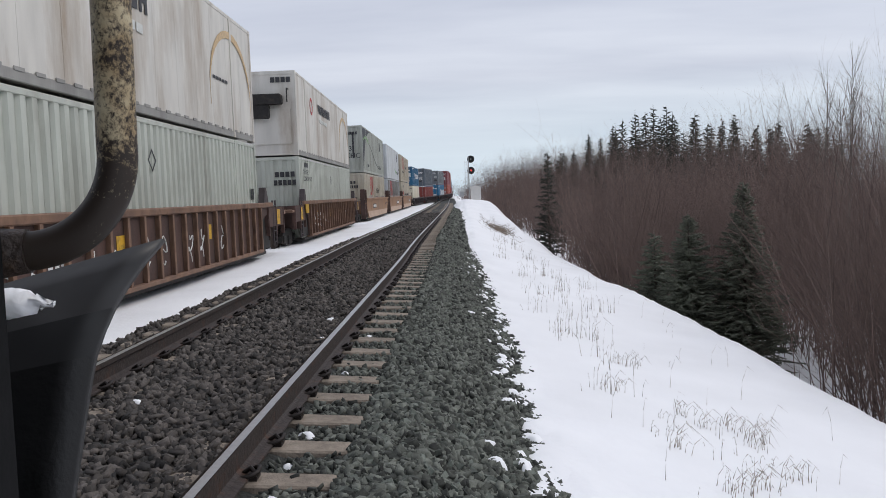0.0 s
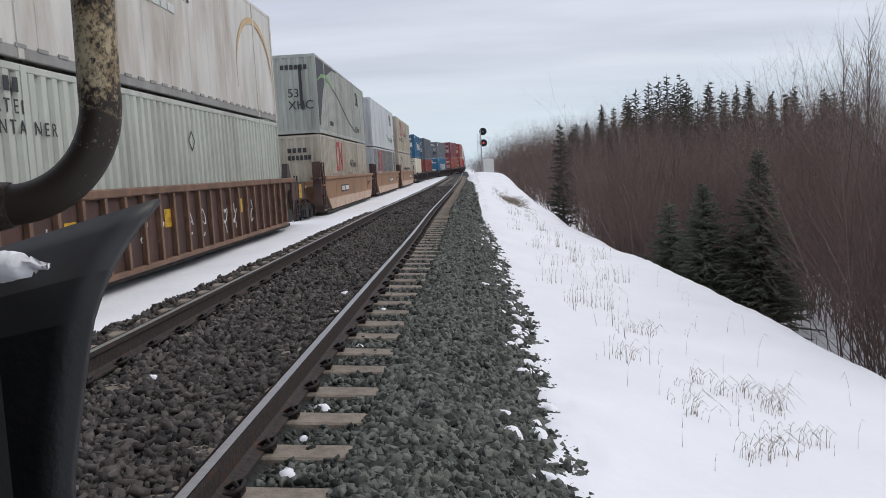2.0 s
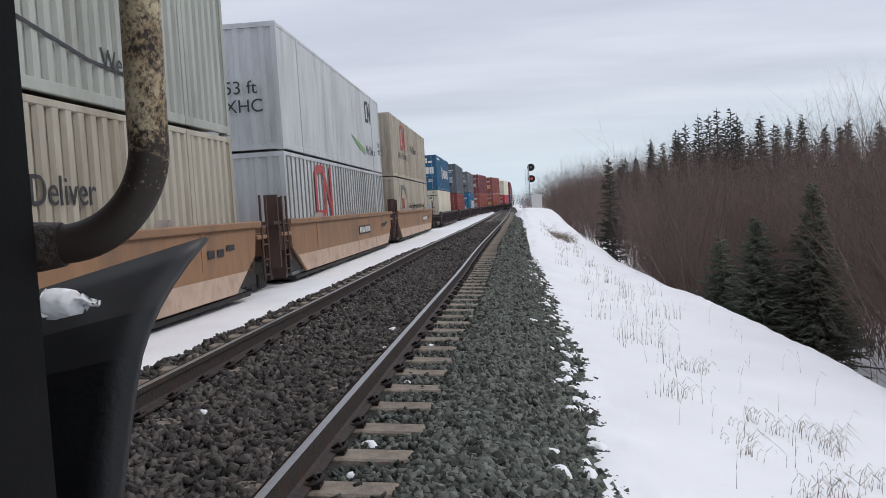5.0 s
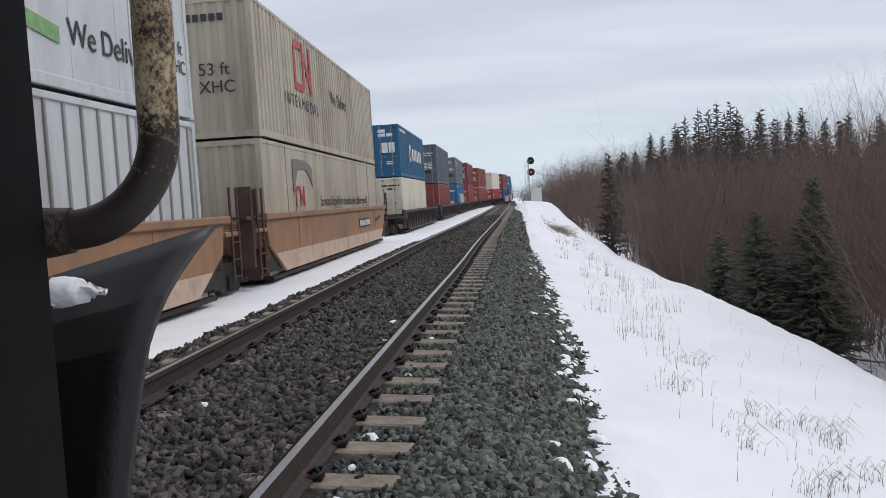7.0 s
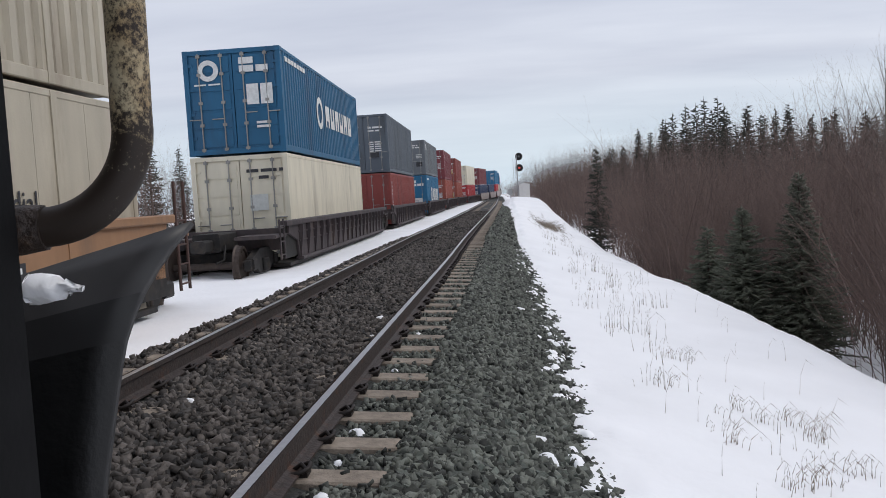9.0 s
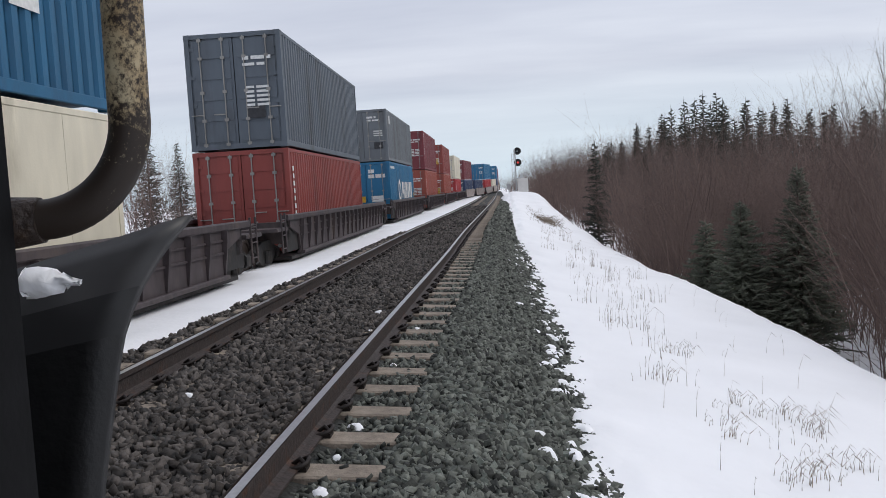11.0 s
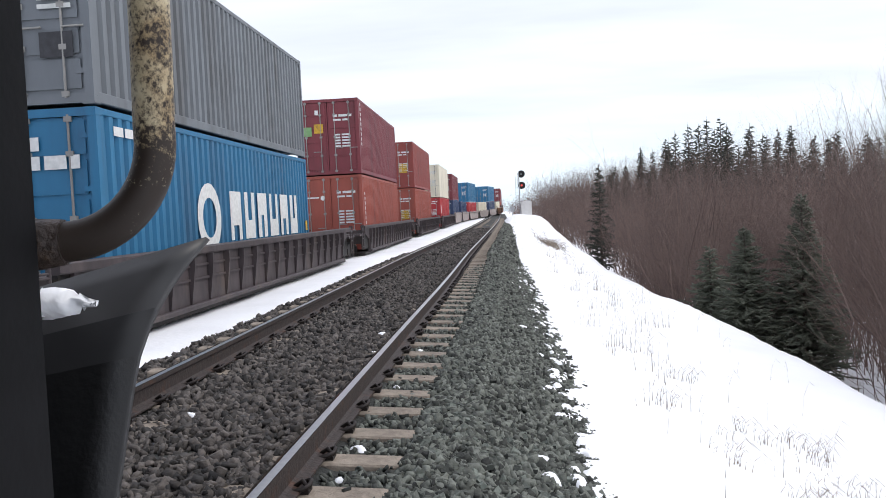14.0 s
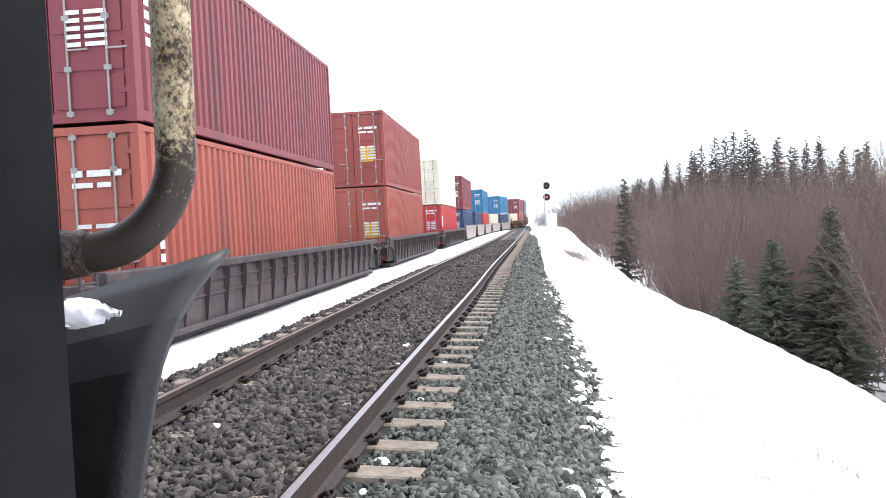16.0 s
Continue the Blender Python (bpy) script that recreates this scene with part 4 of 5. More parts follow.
        for y in (-5.7, -2.1, 2.6):
            part("stencil_label", Build().box(W2 + 0.004, W2 + 0.008, y, y + 0.34, low + 0.55, low + 0.85), M["yellow"], ob, "small worn yellow label")
    if style == "tan":
        b = Build().box(W2 + 0.013, W2 + 0.02, panel, panel + 2.3, low + 0.58, low + 0.86)
        part("number_panel", b, M["dark_mark"], ob, "black panel with a pale number")
        for k, u in enumerate((0.1, 0.34, 0.58, 0.82, 1.2, 1.42, 1.64, 1.86, 2.06)):
            part("number_bar", Build().box(W2 + 0.021, W2 + 0.025, panel + u, panel + u + 0.16, low + 0.63, low + 0.81), M["white_mark"], ob)
        part("stencil", Build().box(W2 + 0.013, W2 + 0.018, wl - 2.2, wl - 1.9, low + 0.7, low + 0.83).box(W2 + 0.013, W2 + 0.018, wl - 1.75, wl - 1.45, low + 0.7, low + 0.83).box(W2 + 0.013, W2 + 0.018, wl - 1.3, wl - 0.9, low + 0.78, low + 0.88), M["dark_mark"], ob)
    RIDERS.append((ob, s_mid, total, 0.0))
    return ob


def scrawl(W2, wl, low, k):
    """A loose hand-sprayed loop."""
    y0 = -wl + 1.3 + k * 0.76
    pts = []
    for i in range(14):
        a = i * 0.75
        pts.append((W2 + 0.006, y0 + 0.13 * math.cos(a) + 0.012 * i, low + 0.28 + 0.035 * i + 0.09 * math.sin(a * 1.4 + k)))
    return Build().tube(pts, 0.012, 4)


# ---------------------------------------------------------------- the train
LONG, SHORT, W53, W40, HC, STD = 16.15, 12.19, 2.59, 2.438, 2.896, 2.591


def letters_shape(u, z, h, n, w, gap, W2, L2):
    """A brand as a row of plain block shapes."""
    out = []
    for k in range(n):
        a, t = u + k * (w + gap), w * (0.26 + 0.05 * (k % 3))
        lo, hi = z + h * (0.3 + 0.1 * (k % 3)), z + h
        if k % 2:
            poly = [(a, z), (a + w, z), (a + w, z + h), (a + w - t, z + h), (a + w - t, z + h * 0.4), (a + t, z + h * 0.4), (a + t, z + h), (a, z + h)]
        else:
            poly = [(a, z), (a + t, z), (a + t, lo), (a + w - t, lo), (a + w - t, z), (a + w, z), (a + w, hi), (a, hi)]
        b = Build()
        b.add([(W2 + d, -L2 + p, q) for d in (0.001, 0.006) for p, q in poly], [tuple(range(8, 16)), tuple(range(7, -1, -1))] + [(i, (i + 1) % 8, 8 + (i + 1) % 8, 8 + i) for i in range(8)])
        out.append(b)
    return out


def door_papers(s=0):
    """Stencilled lines and stickers on a door end, as bars."""
    w = bars("e", 1.45, 2.2, (0.16, 0.34, 0.1), 0.09) + bars("e", 1.45, 2.05, (0.3, 0.2), 0.07)
    for k in range(5):
        w += bars("e", 1.5, 1.05 + 0.11 * k, (0.2, 0.32), 0.06)
    return w


def box53(s, level, colour, label, **kw):
    base = 0.28 if level == 0 else 0.28 + HC + 0.035
    return container(label, s, LONG, W53, HC, base, P[colour], **kw)


def box40(s, base, h, colour, label, **kw):
    return container(label, s, SHORT, W40, h, base, P[colour], **kw)


w53, l53, w40, l40 = W53 / 2, LONG / 2, W40 / 2, SHORT / 2


def red_brand(u, z, k, W2, L2):
    """Two joined rounded strokes as one plain red shape."""
    b = ribbon([(u + 0.9 * k, z + 1.1 * k), (u + 0.25 * k, z + 1.1 * k), (u + 0.05 * k, z + 0.95 * k)], 0.2 * k, W2, L2)
    plate(b, "s", u, u + 0.22 * k, z, z + 1.02 * k, W2, L2, 0.008)
    plate(b, "s", u, u + 1.0 * k, z - 0.1 * k, z + 0.1 * k, W2, L2, 0.009)
    plate(b, "s", u + 0.95 * k, u + 1.17 * k, z, z + 1.2 * k, W2, L2, 0.008)
    b2 = ribbon([(u + 1.0 * k, z + 1.1 * k), (u + 1.9 * k, z + 0.05 * k)], 0.3 * k, W2, L2)
    b.add(b2.v, b2.f)
    plate(b, "s", u + 1.8 * k, u + 2.02 * k, z - 0.1 * k, z + 1.2 * k, W2, L2, 0.008)
    return b


def arc(u, z, r, a0, a1, n=18, sx=1.0):
    return [(u + sx * r * math.cos(radians(a0 + (a1 - a0) * i / n)), z + r * math.sin(radians(a0 + (a1 - a0) * i / n))) for i in range(n + 1)]


def build_train():
    # rusty pair
    s = 6.85
    well_car("rust", s + l53, 16.5, 22.6)
    box53(s, 0, "sage", "pale grey-green corrugated container, lower of a stack", side="fine", end="corr",
          marks=[("diamond placard outline", "dark_mark", diamond("s", 8.2, 2.18, 0.2, w53, l53)), ("stencilled codes", "dark_mark", bars("s", 15.4, 1.45, (0.12, 0.14), 0.28) + bars("s", 15.4, 0.95, (0.12, 0.14), 0.28))])
    box53(s, 1, "white", "white smooth-sided container with a tan arc", side="flat", end="corr", posts=True, rail_mat=P["white"],
          marks=[("tan painted arc", "tan_mark", ribbon(arc(14.0, 0.95, 1.45, 190, -8, sx=1.28), 0.17, w53, l53)),
                 ("grey brand as plain blocks", "dark_mark", letters_shape(6.1, 1.75, 0.42, 5, 0.38, 0.1, w53, l53)),
                 ("line of small writing as bars", "pale_mark", bars("s", 6.1, 1.38, (0.3, 0.3, 0.24, 0.3, 0.28, 0.3), 0.16)),
                 ("line of small writing as bars", "dark_mark", bars("s", 12.4, 1.22, (0.2, 0.2, 0.16, 0.22, 0.2), 0.07))])
    s = 30.0
    well_car("rust", s + l53, 16.5, 22.6)
    box53(s, 0, "sage", "pale grey corrugated container, lower of a stack", side="fine", end="corr",
          marks=[("container code as bars", "dark_mark", bars("e", 1.75, 2.2, (0.14, 0.14, 0.14, 0.14), 0.18, 0.04) + bars("e", 1.7, 1.92, (0.12, 0.12, 0.12, 0.12, 0.12), 0.18, 0.04)),
                 ("diamond placard outline", "dark_mark", diamond("s", 8.3, 2.17, 0.2, w53, l53)),
                 ("words in dark letters", "dark_mark", lettering("H E A T E D\nC O N T A I N E R", 0.24, "s", 0.9, 2.3, w53, l53)),
                 ("container code as bars", "dark_mark", bars("s", 1.2, 2.55, (0.12, 0.12, 0.12, 0.12), 0.17, 0.08)),
                 ("small label", "pale_mark", bars("e", 0.3, 1.85, (0.5,), 0.22))])
    box53(s, 1, "white", "white refrigerated container with a sooty cooling unit", side="flat", end="cool", posts=True,
          marks=[("grey brand as plain blocks", "dark_mark", letters_shape(5.3, 1.9, 0.36, 7, 0.4, 0.12, w53, l53)),
                 ("line of small writing as bars", "pale_mark", bars("s", 5.6, 1.55, (0.35, 0.35, 0.3, 0.35, 0.3, 0.35), 0.15)),
                 ("tan painted arc", "tan_mark", ribbon(arc(14.0, 0.95, 1.45, 190, -8, sx=1.28), 0.17, w53, l53)),
                 ("round red and grey emblem", "red_mark", ring("s", 3.5, 2.0, 0.22, 0.33, w53, l53)),
                 ("container code as bars", "dark_mark", bars("e", 1.75, 2.5, (0.14, 0.14, 0.14, 0.14), 0.18, 0.04))])
    # articulated tan set
    sets = (53.9, 73.8, 93.6)
    for i, s in enumerate(sets):
        well_car("tan", s + l53, 16.4, 19.85, trucks=(-9.9,) if i < 2 else (-9.9, 8.6), panel=(-4.4, 0.5, 2.5)[i])
    s = sets[0]
    box53(s, 0, "beige", "beige corrugated container with a red brand shape", side="fine", end="corr",
          marks=[("red brand drawn as a plain shape", "red_mark", red_brand(4.05, 1.62, 0.92, w53, l53)),
                 ("slogan in dark letters", "dark_mark", lettering("We Deliver", 0.5, "s", 8.5, 1.68, w53, l53)),
                 ("container code as bars", "dark_mark", bars("e", 1.35, 2.25, (0.13, 0.13, 0.13, 0.13), 0.17, 0.06) + bars("e", 1.35, 1.98, (0.1, 0.1, 0.1, 0.1, 0.1, 0.1), 0.17, 0.05))])
    box53(s, 1, "sage_dark", "grey-green corrugated container with a dark wedge and green curve", side="fine", end="corr",
          marks=[("dark painted wedge", "dark_mark", wedge(w53, l53)),
                 ("green painted swoosh", "green_mark", ribbon([(0.25, 1.95, 0.03), (1.2, 2.2, 0.12), (2.4, 2.28, 0.18), (3.4, 2.15, 0.14), (4.2, 1.95, 0.07)], 0.2, w53, l53)),
                 ("fine dark curve", "dark_mark", ribbon([(4.2, 1.95), (5.4, 1.75), (7.0, 1.35), (9.0, 0.85), (11.0, 0.55), (12.2, 0.5)], 0.05, w53, l53)),
                 ("brand drawn as a plain shape", "dark_mark", red_brand(12.2, 1.9, 0.5, w53, l53)),
                 ("slogan in dark letters", "dark_mark", lettering("We Deliver", 0.4, "s", 11.3, 0.5, w53, l53)),
                 ("line of small writing as bars", "dark_mark", bars("s", 2.9, 0.42, (0.2, 0.16, 0.2, 0.14), 0.17)),
                 ("size lettering", "dark_mark", lettering("53\nXHC", 0.44, "e", 1.5, 1.35, w53, l53)),
                 ("container code as bars", "dark_mark", bars("e", 1.3, 2.35, (0.12,) * 6, 0.17, 0.05)),
                 ("sooty streak", "dark_mark", [("e", 1.95, 2.06, 0.9, 2.5)])])
    s = sets[1]
    box53(s, 0, "silver", "pale ribbed container with a red brand shape", side="ribbed", end="corr",
          marks=[("red brand drawn as a plain shape", "red_mark", red_brand(3.1, 1.4, 1.1, w53, l53))])
    box53(s, 1, "silver", "pale silver container with a slogan and green stroke", side="flat", end="corr",
          marks=[("slogan in dark letters", "dark_mark", lettering("We Deliver", 0.46, "s", 12.3, 0.58, w53, l53)),
                 ("size lettering", "dark_mark", lettering("53 ft\nXHC", 0.3, "s", 15.3, 1.0, w53, l53)),
                 ("size lettering", "dark_mark", lettering("53 ft\nXHC", 0.42, "e", 1.3, 1.3, w53, l53)),
                 ("green painted stroke", "green_mark", ribbon([(9.4, 1.05, 0.05), (10.8, 0.8, 0.2), (12.1, 0.64, 0.2)], 0.2, w53, l53)),
                 ("brand drawn as a plain shape", "dark_mark", red_brand(12.6, 1.85, 0.6, w53, l53))])
    s = sets[2]
    box53(s, 0, "khaki", "sooty beige smooth container, lower of a stack", side="flat", end="corr",
          marks=[("slogan in dark letters", "dark_mark", lettering("Services d'expédition transitaire de calibre mondial", 0.385, "s", 5.6, 1.44, w53, l53)),
                 ("red brand drawn as a plain shape", "red_mark", red_brand(2.8, 1.4, 0.45, w53, l53)),
                 ("grey brand shape", "grey_mark", ribbon([(2.6, 2.15, 0.85), (3.1, 2.46, 0.26), (3.9, 2.48, 0.2), (4.4, 2.35, 0.32), (4.7, 2.15, 0.5)], 0.3, w53, l53))])
    box53(s, 1, "khaki", "sooty beige corrugated container with a red brand shape", side="fine", end="corr",
          marks=[("red brand drawn as a plain shape", "red_mark", red_brand(3.5, 1.5, 0.95, w53, l53)),
                 ("word in dark letters", "dark_mark", lettering("I N T E R M O D A L", 0.42, "s", 2.4, 0.95, w53, l53)),
                 ("slogan in dark letters", "dark_mark", lettering("We Deliver", 0.55, "s", 7.9, 1.5, w53, l53)),
                 ("size lettering", "dark_mark", lettering("53 ft\nXHC", 0.36, "e", 1.4, 1.3, w53, l53)),
                 ("container code as bars", "dark_mark", bars("e", 1.2, 2.4, (0.12,) * 5, 0.15, 0.05))])
    # dark single cars with forty-foot boxes
    for s in (119.0, 141.0, 163.0, 185.1, 206.8, 229.0):
        well_car("dark", s + l40 + 1.5, 17.6, 21.6, trucks=(-9.7, 9.7), spin=s < 210)
    s, b = 119.0, 0.36
    box40(s, b, STD, "cream", "cream smooth-sided container with dented doors", side="flat", marks=[("stencilled lines as bars", "dark_mark", bars("e", 1.4, 2.15, (0.3, 0.4, 0.1), 0.08) + bars("e", 1.7, 1.98, (0.25,), 0.08)), ("paper notice", "pale_mark", [("e", 1.45, 1.9, 1.2, 1.6)])])
    box40(s, b + STD + 0.035, STD, "blue", "blue corrugated container with white block lettering shapes", marks=[
        ("white brand as plain blocks", "white_mark", letters_shape(5.6, 1.0, 0.66, 6, 0.62, 0.22, w40, l40)),
        ("white ring emblem", "white_mark", ring("s", 4.7, 1.35, 0.3, 0.48, w40, l40)),
        ("white ring emblem", "white_mark", ring("e", 0.62, 2.08, 0.14, 0.26, w40, l40)),
        ("white notices", "white_mark", [("e", 1.55, 1.85, 1.2, 1.7), ("e", 1.9, 2.2, 1.2, 1.7)] + bars("e", 1.4, 2.2, (0.36,), 0.16) + bars("e", 1.4, 2.0, (0.36, 0.3), 0.16) + bars("e", 1.75, 0.62, (0.34,), 0.06) + bars("e", 1.75, 0.72, (0.3,), 0.06) + bars("e", 0.25, 1.72, (0.3, 0.3), 0.04)),
        ("line of small writing as bars", "white_mark", bars("s", 0.5, 2.28, (0.3, 0.3, 0.25, 0.3, 0.25, 0.3, 0.3), 0.12))])
    s = 141.0
    box40(s, b, STD, "red", "brick-red corrugated container, lower of a stack", marks=[("column of stencilled letters as bars", "white_mark", column(0.35, 0.5, 9, w40, l40))])
    box40(s, b + STD + 0.035, HC, "slate", "slate grey corrugated container with door stencils", marks=[("stencilled lines as bars", "white_mark", door_papers()), ("dark plate", "dark_mark", [("e", 1.5, 1.95, 0.75, 1.05)])])
    s = 163.0
    box40(s, b, HC, "bright_blue", "bright blue corrugated container with white block lettering shapes", marks=[
        ("white brand as plain blocks", "white_mark", letters_shape(5.4, 0.95, 0.95, 6, 0.7, 0.25, w40, l40)),
        ("white ring emblem", "white_mark", ring("s", 4.2, 1.4, 0.36, 0.62, w40, l40)),
        ("white ring emblem", "white_mark", ring("e", 0.62, 2.3, 0.14, 0.27, w40, l40)),
        ("yellow sticker", "yellow", [("e", 0.2, 1.15, 0.9, 1.2)]),
        ("white notices", "white_mark", bars("e", 1.35, 2.35, (0.3,), 0.18) + bars("e", 1.35, 2.1, (0.3, 0.3, 0.12), 0.18) + [("e", 1.45, 2.05, 0.9, 1.2), ("e", 1.5, 2.1, 0.45, 0.75)] + bars("e", 0.2, 1.75, (0.3, 0.3), 0.04)),
        ("yellow stickers at the far corner", "yellow", [("s", 11.75, 11.95, 1.0, 1.25), ("s", 11.75, 11.95, 0.55, 0.8)]),
        ("line of small writing as bars", "white_mark", bars("s", 0.5, 2.55, (0.3, 0.3, 0.25, 0.3, 0.25), 0.13))])
    box40(s, b + HC + 0.035, STD, "grey", "mid-grey corrugated container with door stencils", marks=[
        ("stencilled lines as bars", "white_mark", bars("e", 1.45, 2.15, (0.3, 0.1), 0.09) + bars("e", 1.45, 2.0, (0.2, 0.35), 0.08)),
        ("pale stencil block", "pale_mark", bars("e", 1.75, 1.25, (0.45,), 0.06) + bars("e", 1.75, 1.36, (0.45,), 0.06) + bars("e", 1.75, 1.47, (0.45,), 0.06)),
        ("dark plate", "dark_mark", [("e", 1.75, 2.2, 0.62, 0.95)]), ("round emblem", "white_mark", ring("e", 0.46, 1.95, 0.17, 0.2, w40, l40)),
        ("white emblem", "white_mark", letters_shape(0.9, 1.9, 0.42, 2, 0.22, 0.08, w40, l40))])
    s = 185.1
    box40(s, b, HC, "orange", "orange-red corrugated container, lower of a stack", marks=[("stencilled lines as bars", "white_mark", door_papers() + bars("e", 0.25, 2.05, (0.5,), 0.05)), ("column of stencilled letters as bars", "white_mark", column(0.5, 0.4, 10, w40, l40)), ("white disc", "white_mark", ring("e", 0.9, 2.05, 0.0, 0.09, w40, l40))])
    box40(s, b + HC + 0.035, HC, "maroon", "maroon corrugated container with coloured door stickers", marks=[
        ("stencilled lines as bars", "white_mark", door_papers() + [("e", 0.75, 0.88, 2.3, 2.48)]), ("green sticker", "green_mark", [("e", 0.2, 0.6, 1.5, 1.85)]),
        ("yellow sticker", "yellow", [("e", 0.7, 1.05, 1.6, 1.95)]), ("column of stencilled letters as bars", "white_mark", column(0.4, 1.1, 9, w40, l40))])
    s = 206.8
    for base, col in ((b, "orange"), (b + HC + 0.035, "red")):
        box40(s, base, HC, col, "orange-red corrugated container with white door stencils", marks=[("stencilled lines as bars", "white_mark", door_papers()), ("yellow sticker", "yellow", [("e", 1.5, 2.0, 0.95, 1.5)])])
    s = 229.0
    box40(s, b, STD, "bright_red", "bright red container, lower of a stack", marks=[("stencilled lines as bars", "white_mark", door_papers() + [("s", 0.4, 1.0, 1.2, 1.9)])])
    box40(s, b + STD + 0.035, HC, "cream", "pale cream container with faint door stencils", side="flat", marks=[("faint stencilled lines", "pale_mark", door_papers())])
    # far grey articulated set, some wells loaded one high
    far = ((248.5, "navy", "maroon"), (265.0, "navy", None), (281.5, "bright_red", "bright_blue"), (298.0, "cream", None), (314.5, "navy", "bright_blue"),
           (331.0, "cream", None), (347.5, "orange", "maroon"), (364.0, "slate", "slate"), (380.5, "orange", "orange"))
    for s, lo, hi in far:
        well_car("grey" if s < 330 else "rust", s + l40, 12.9, 16.4, trucks=(-8.2,), spin=False)
        box40(s, 0.32, STD, lo, "container riding low in a well", marks=[("stencilled lines as bars", "white_mark", door_papers())])
        if hi:
            box40(s, 0.32 + STD + 0.035, HC, hi, "upper container of a far stack", marks=[("stencilled lines as bars", "white_mark", door_papers())])


def diamond(face, u, z, r, W2, L2):
    return ring(face, u, z, r * 0.8, r, W2, L2, 4)


def column(u, z, n, W2, L2):
    return [("s", u, u + 0.16, z + k * 0.19, z + k * 0.19 + 0.12) for k in range(n)]


def wedge(W2, L2):
    b = Build()
    poly = [(0.14, 0.3), (0.4, 0.3), (0.9, 1.0), (1.6, 1.75), (2.6, 2.35), (4.2, 2.72), (6.0, 2.79), (0.14, 2.79)]
    b.add([(W2 + d, -L2 + u, z) for d in (0.001, 0.005) for u, z in poly], [tuple(range(8, 16)), tuple(range(7, -1, -1))])
    return b


build_train()


# ---------------------------------------------------------------- front corner of the standing engine
def build_grab(ob):
    pts = [(1.338, 0.68, 2.3), (1.336, 0.68, 1.6), (1.335, 0.68, 1.40), (1.334, 0.68, 1.33), (1.333, 0.68, 1.285)]
    for i in range(15):
        a = radians(90 * i / 14)
        pts.append((1.333 - 0.072 * (1 - math.cos(a)), 0.68 - 0.014 * i / 14, 1.270 - 0.074 * math.sin(a)))
    pts += [(1.245, 0.664, 1.1955), (1.225, 0.662, 1.195)]
    part("handrail", Build().tube(pts, 0.0162, 20), M["bar"], ob, "worn cream-painted round handrail with a rusty lower bend")
    part("bolt_flange", Build().tube([(1.240, 0.662, 1.195), (1.262, 0.665, 1.196)], [0.021, 0.0185], 12), M["bar_rust"], ob)
    # engine frame and hood, unseen beside and behind the eye; they shade the plow
    part("pilot", Build().box(-1.5, 0.96, 0.25, 0.62, -0.16, 2.2, 0.03), M["black"], ob)
    part("frame", Build().box(-1.5, 1.28, -16.0, 0.24, 0.75, 2.1, 0.03), M["black"], ob)
    part("hood", Build().box(-0.95, 0.95, -15.0, -0.6, 2.1, 4.2, 0.15), M["black"], ob)


def build_blade(ob):
    """Plow plate seen from behind: a curved sheet whose top rolls forward into a lip."""
    b = Build()
    nx, nz = 14, 42
    for side in (0.0, 0.014):
        for j in range(nz + 1):
            v = j / nz
            z = 0.12 + v * 1.07
            flare = max(0.0, (z - 0.90) / 0.284)
            right = 1.172 + 0.028 * min(1.0, max(0.0, (z - 0.88) / 0.2)) + 0.066 * max(0.0, (z - 1.06) / 0.13) ** 1.7
            roll = max(0.0, (z - 1.02) / 0.164)
            for i in range(nx + 1):
                u = i / nx
                x = 0.62 + (right - 0.62) * u
                y = 0.90 + 0.05 * flare * u + 0.09 * roll ** 1.5 * (1 - 0.6 * u) + side
                b.v.append((x, y, z - 0.24 * (right - x) * max(0.0, (z - 0.8) / 0.384) - side * 0.3))
    w, m = nx + 1, (nx + 1) * (nz + 1)
    for j in range(nz):
        for i in range(nx):
            q = (j * w + i, j * w + i + 1, (j + 1) * w + i + 1, (j + 1) * w + i)
            b.f += [q, tuple(m + k for k in reversed(q))]
    for j in range(nz):
        a, c = j * w + nx, (j + 1) * w + nx
        b.f.append((a, m + a, m + c, c))
    for i in range(nx):
        a, c = nz * w + i, nz * w + i + 1
        b.f.append((a, c, m + c, m + a))
    b.s = [True] * len(b.f)
    # bands grow lighter towards the lip: sky light on the roll, put in as colour
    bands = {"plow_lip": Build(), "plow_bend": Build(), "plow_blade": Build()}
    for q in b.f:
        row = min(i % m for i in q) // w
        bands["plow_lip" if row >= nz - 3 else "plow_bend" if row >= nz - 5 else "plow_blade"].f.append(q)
    for name, mat, label in (("plow_blade", "lip", "black curved snowplow blade"), ("plow_bend", "lip_mid", "upper blade, a mid grey painted in for sky light"), ("plow_lip", "lip_top", "rolled top lip, its grey painted in for sky light")):
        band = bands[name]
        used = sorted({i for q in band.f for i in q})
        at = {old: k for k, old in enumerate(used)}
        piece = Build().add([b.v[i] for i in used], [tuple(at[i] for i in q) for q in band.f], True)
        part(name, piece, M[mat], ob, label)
    lump = Build()
    pts = []
    for i in range(9):
        u = i / 8
        pts.append((1.100 + 0.060 * u, 0.925, 1.126 + 0.004 * u - 0.006 * u * u))
    lump.tube(pts, [0.016, 0.018, 0.016, 0.014, 0.013, 0.01, 0.008, 0.005, 0.002], 10)
    rng = random.Random(4)
    lump.v = [(x + rng.uniform(-0.004, 0.004), y + rng.uniform(-0.004, 0.004), z + rng.uniform(-0.004, 0.004)) for x, y, z in lump.v]
    return lump


engine = thing("locomotive_front", "black plow and handrail at the front corner of a standing locomotive", "locomotive")
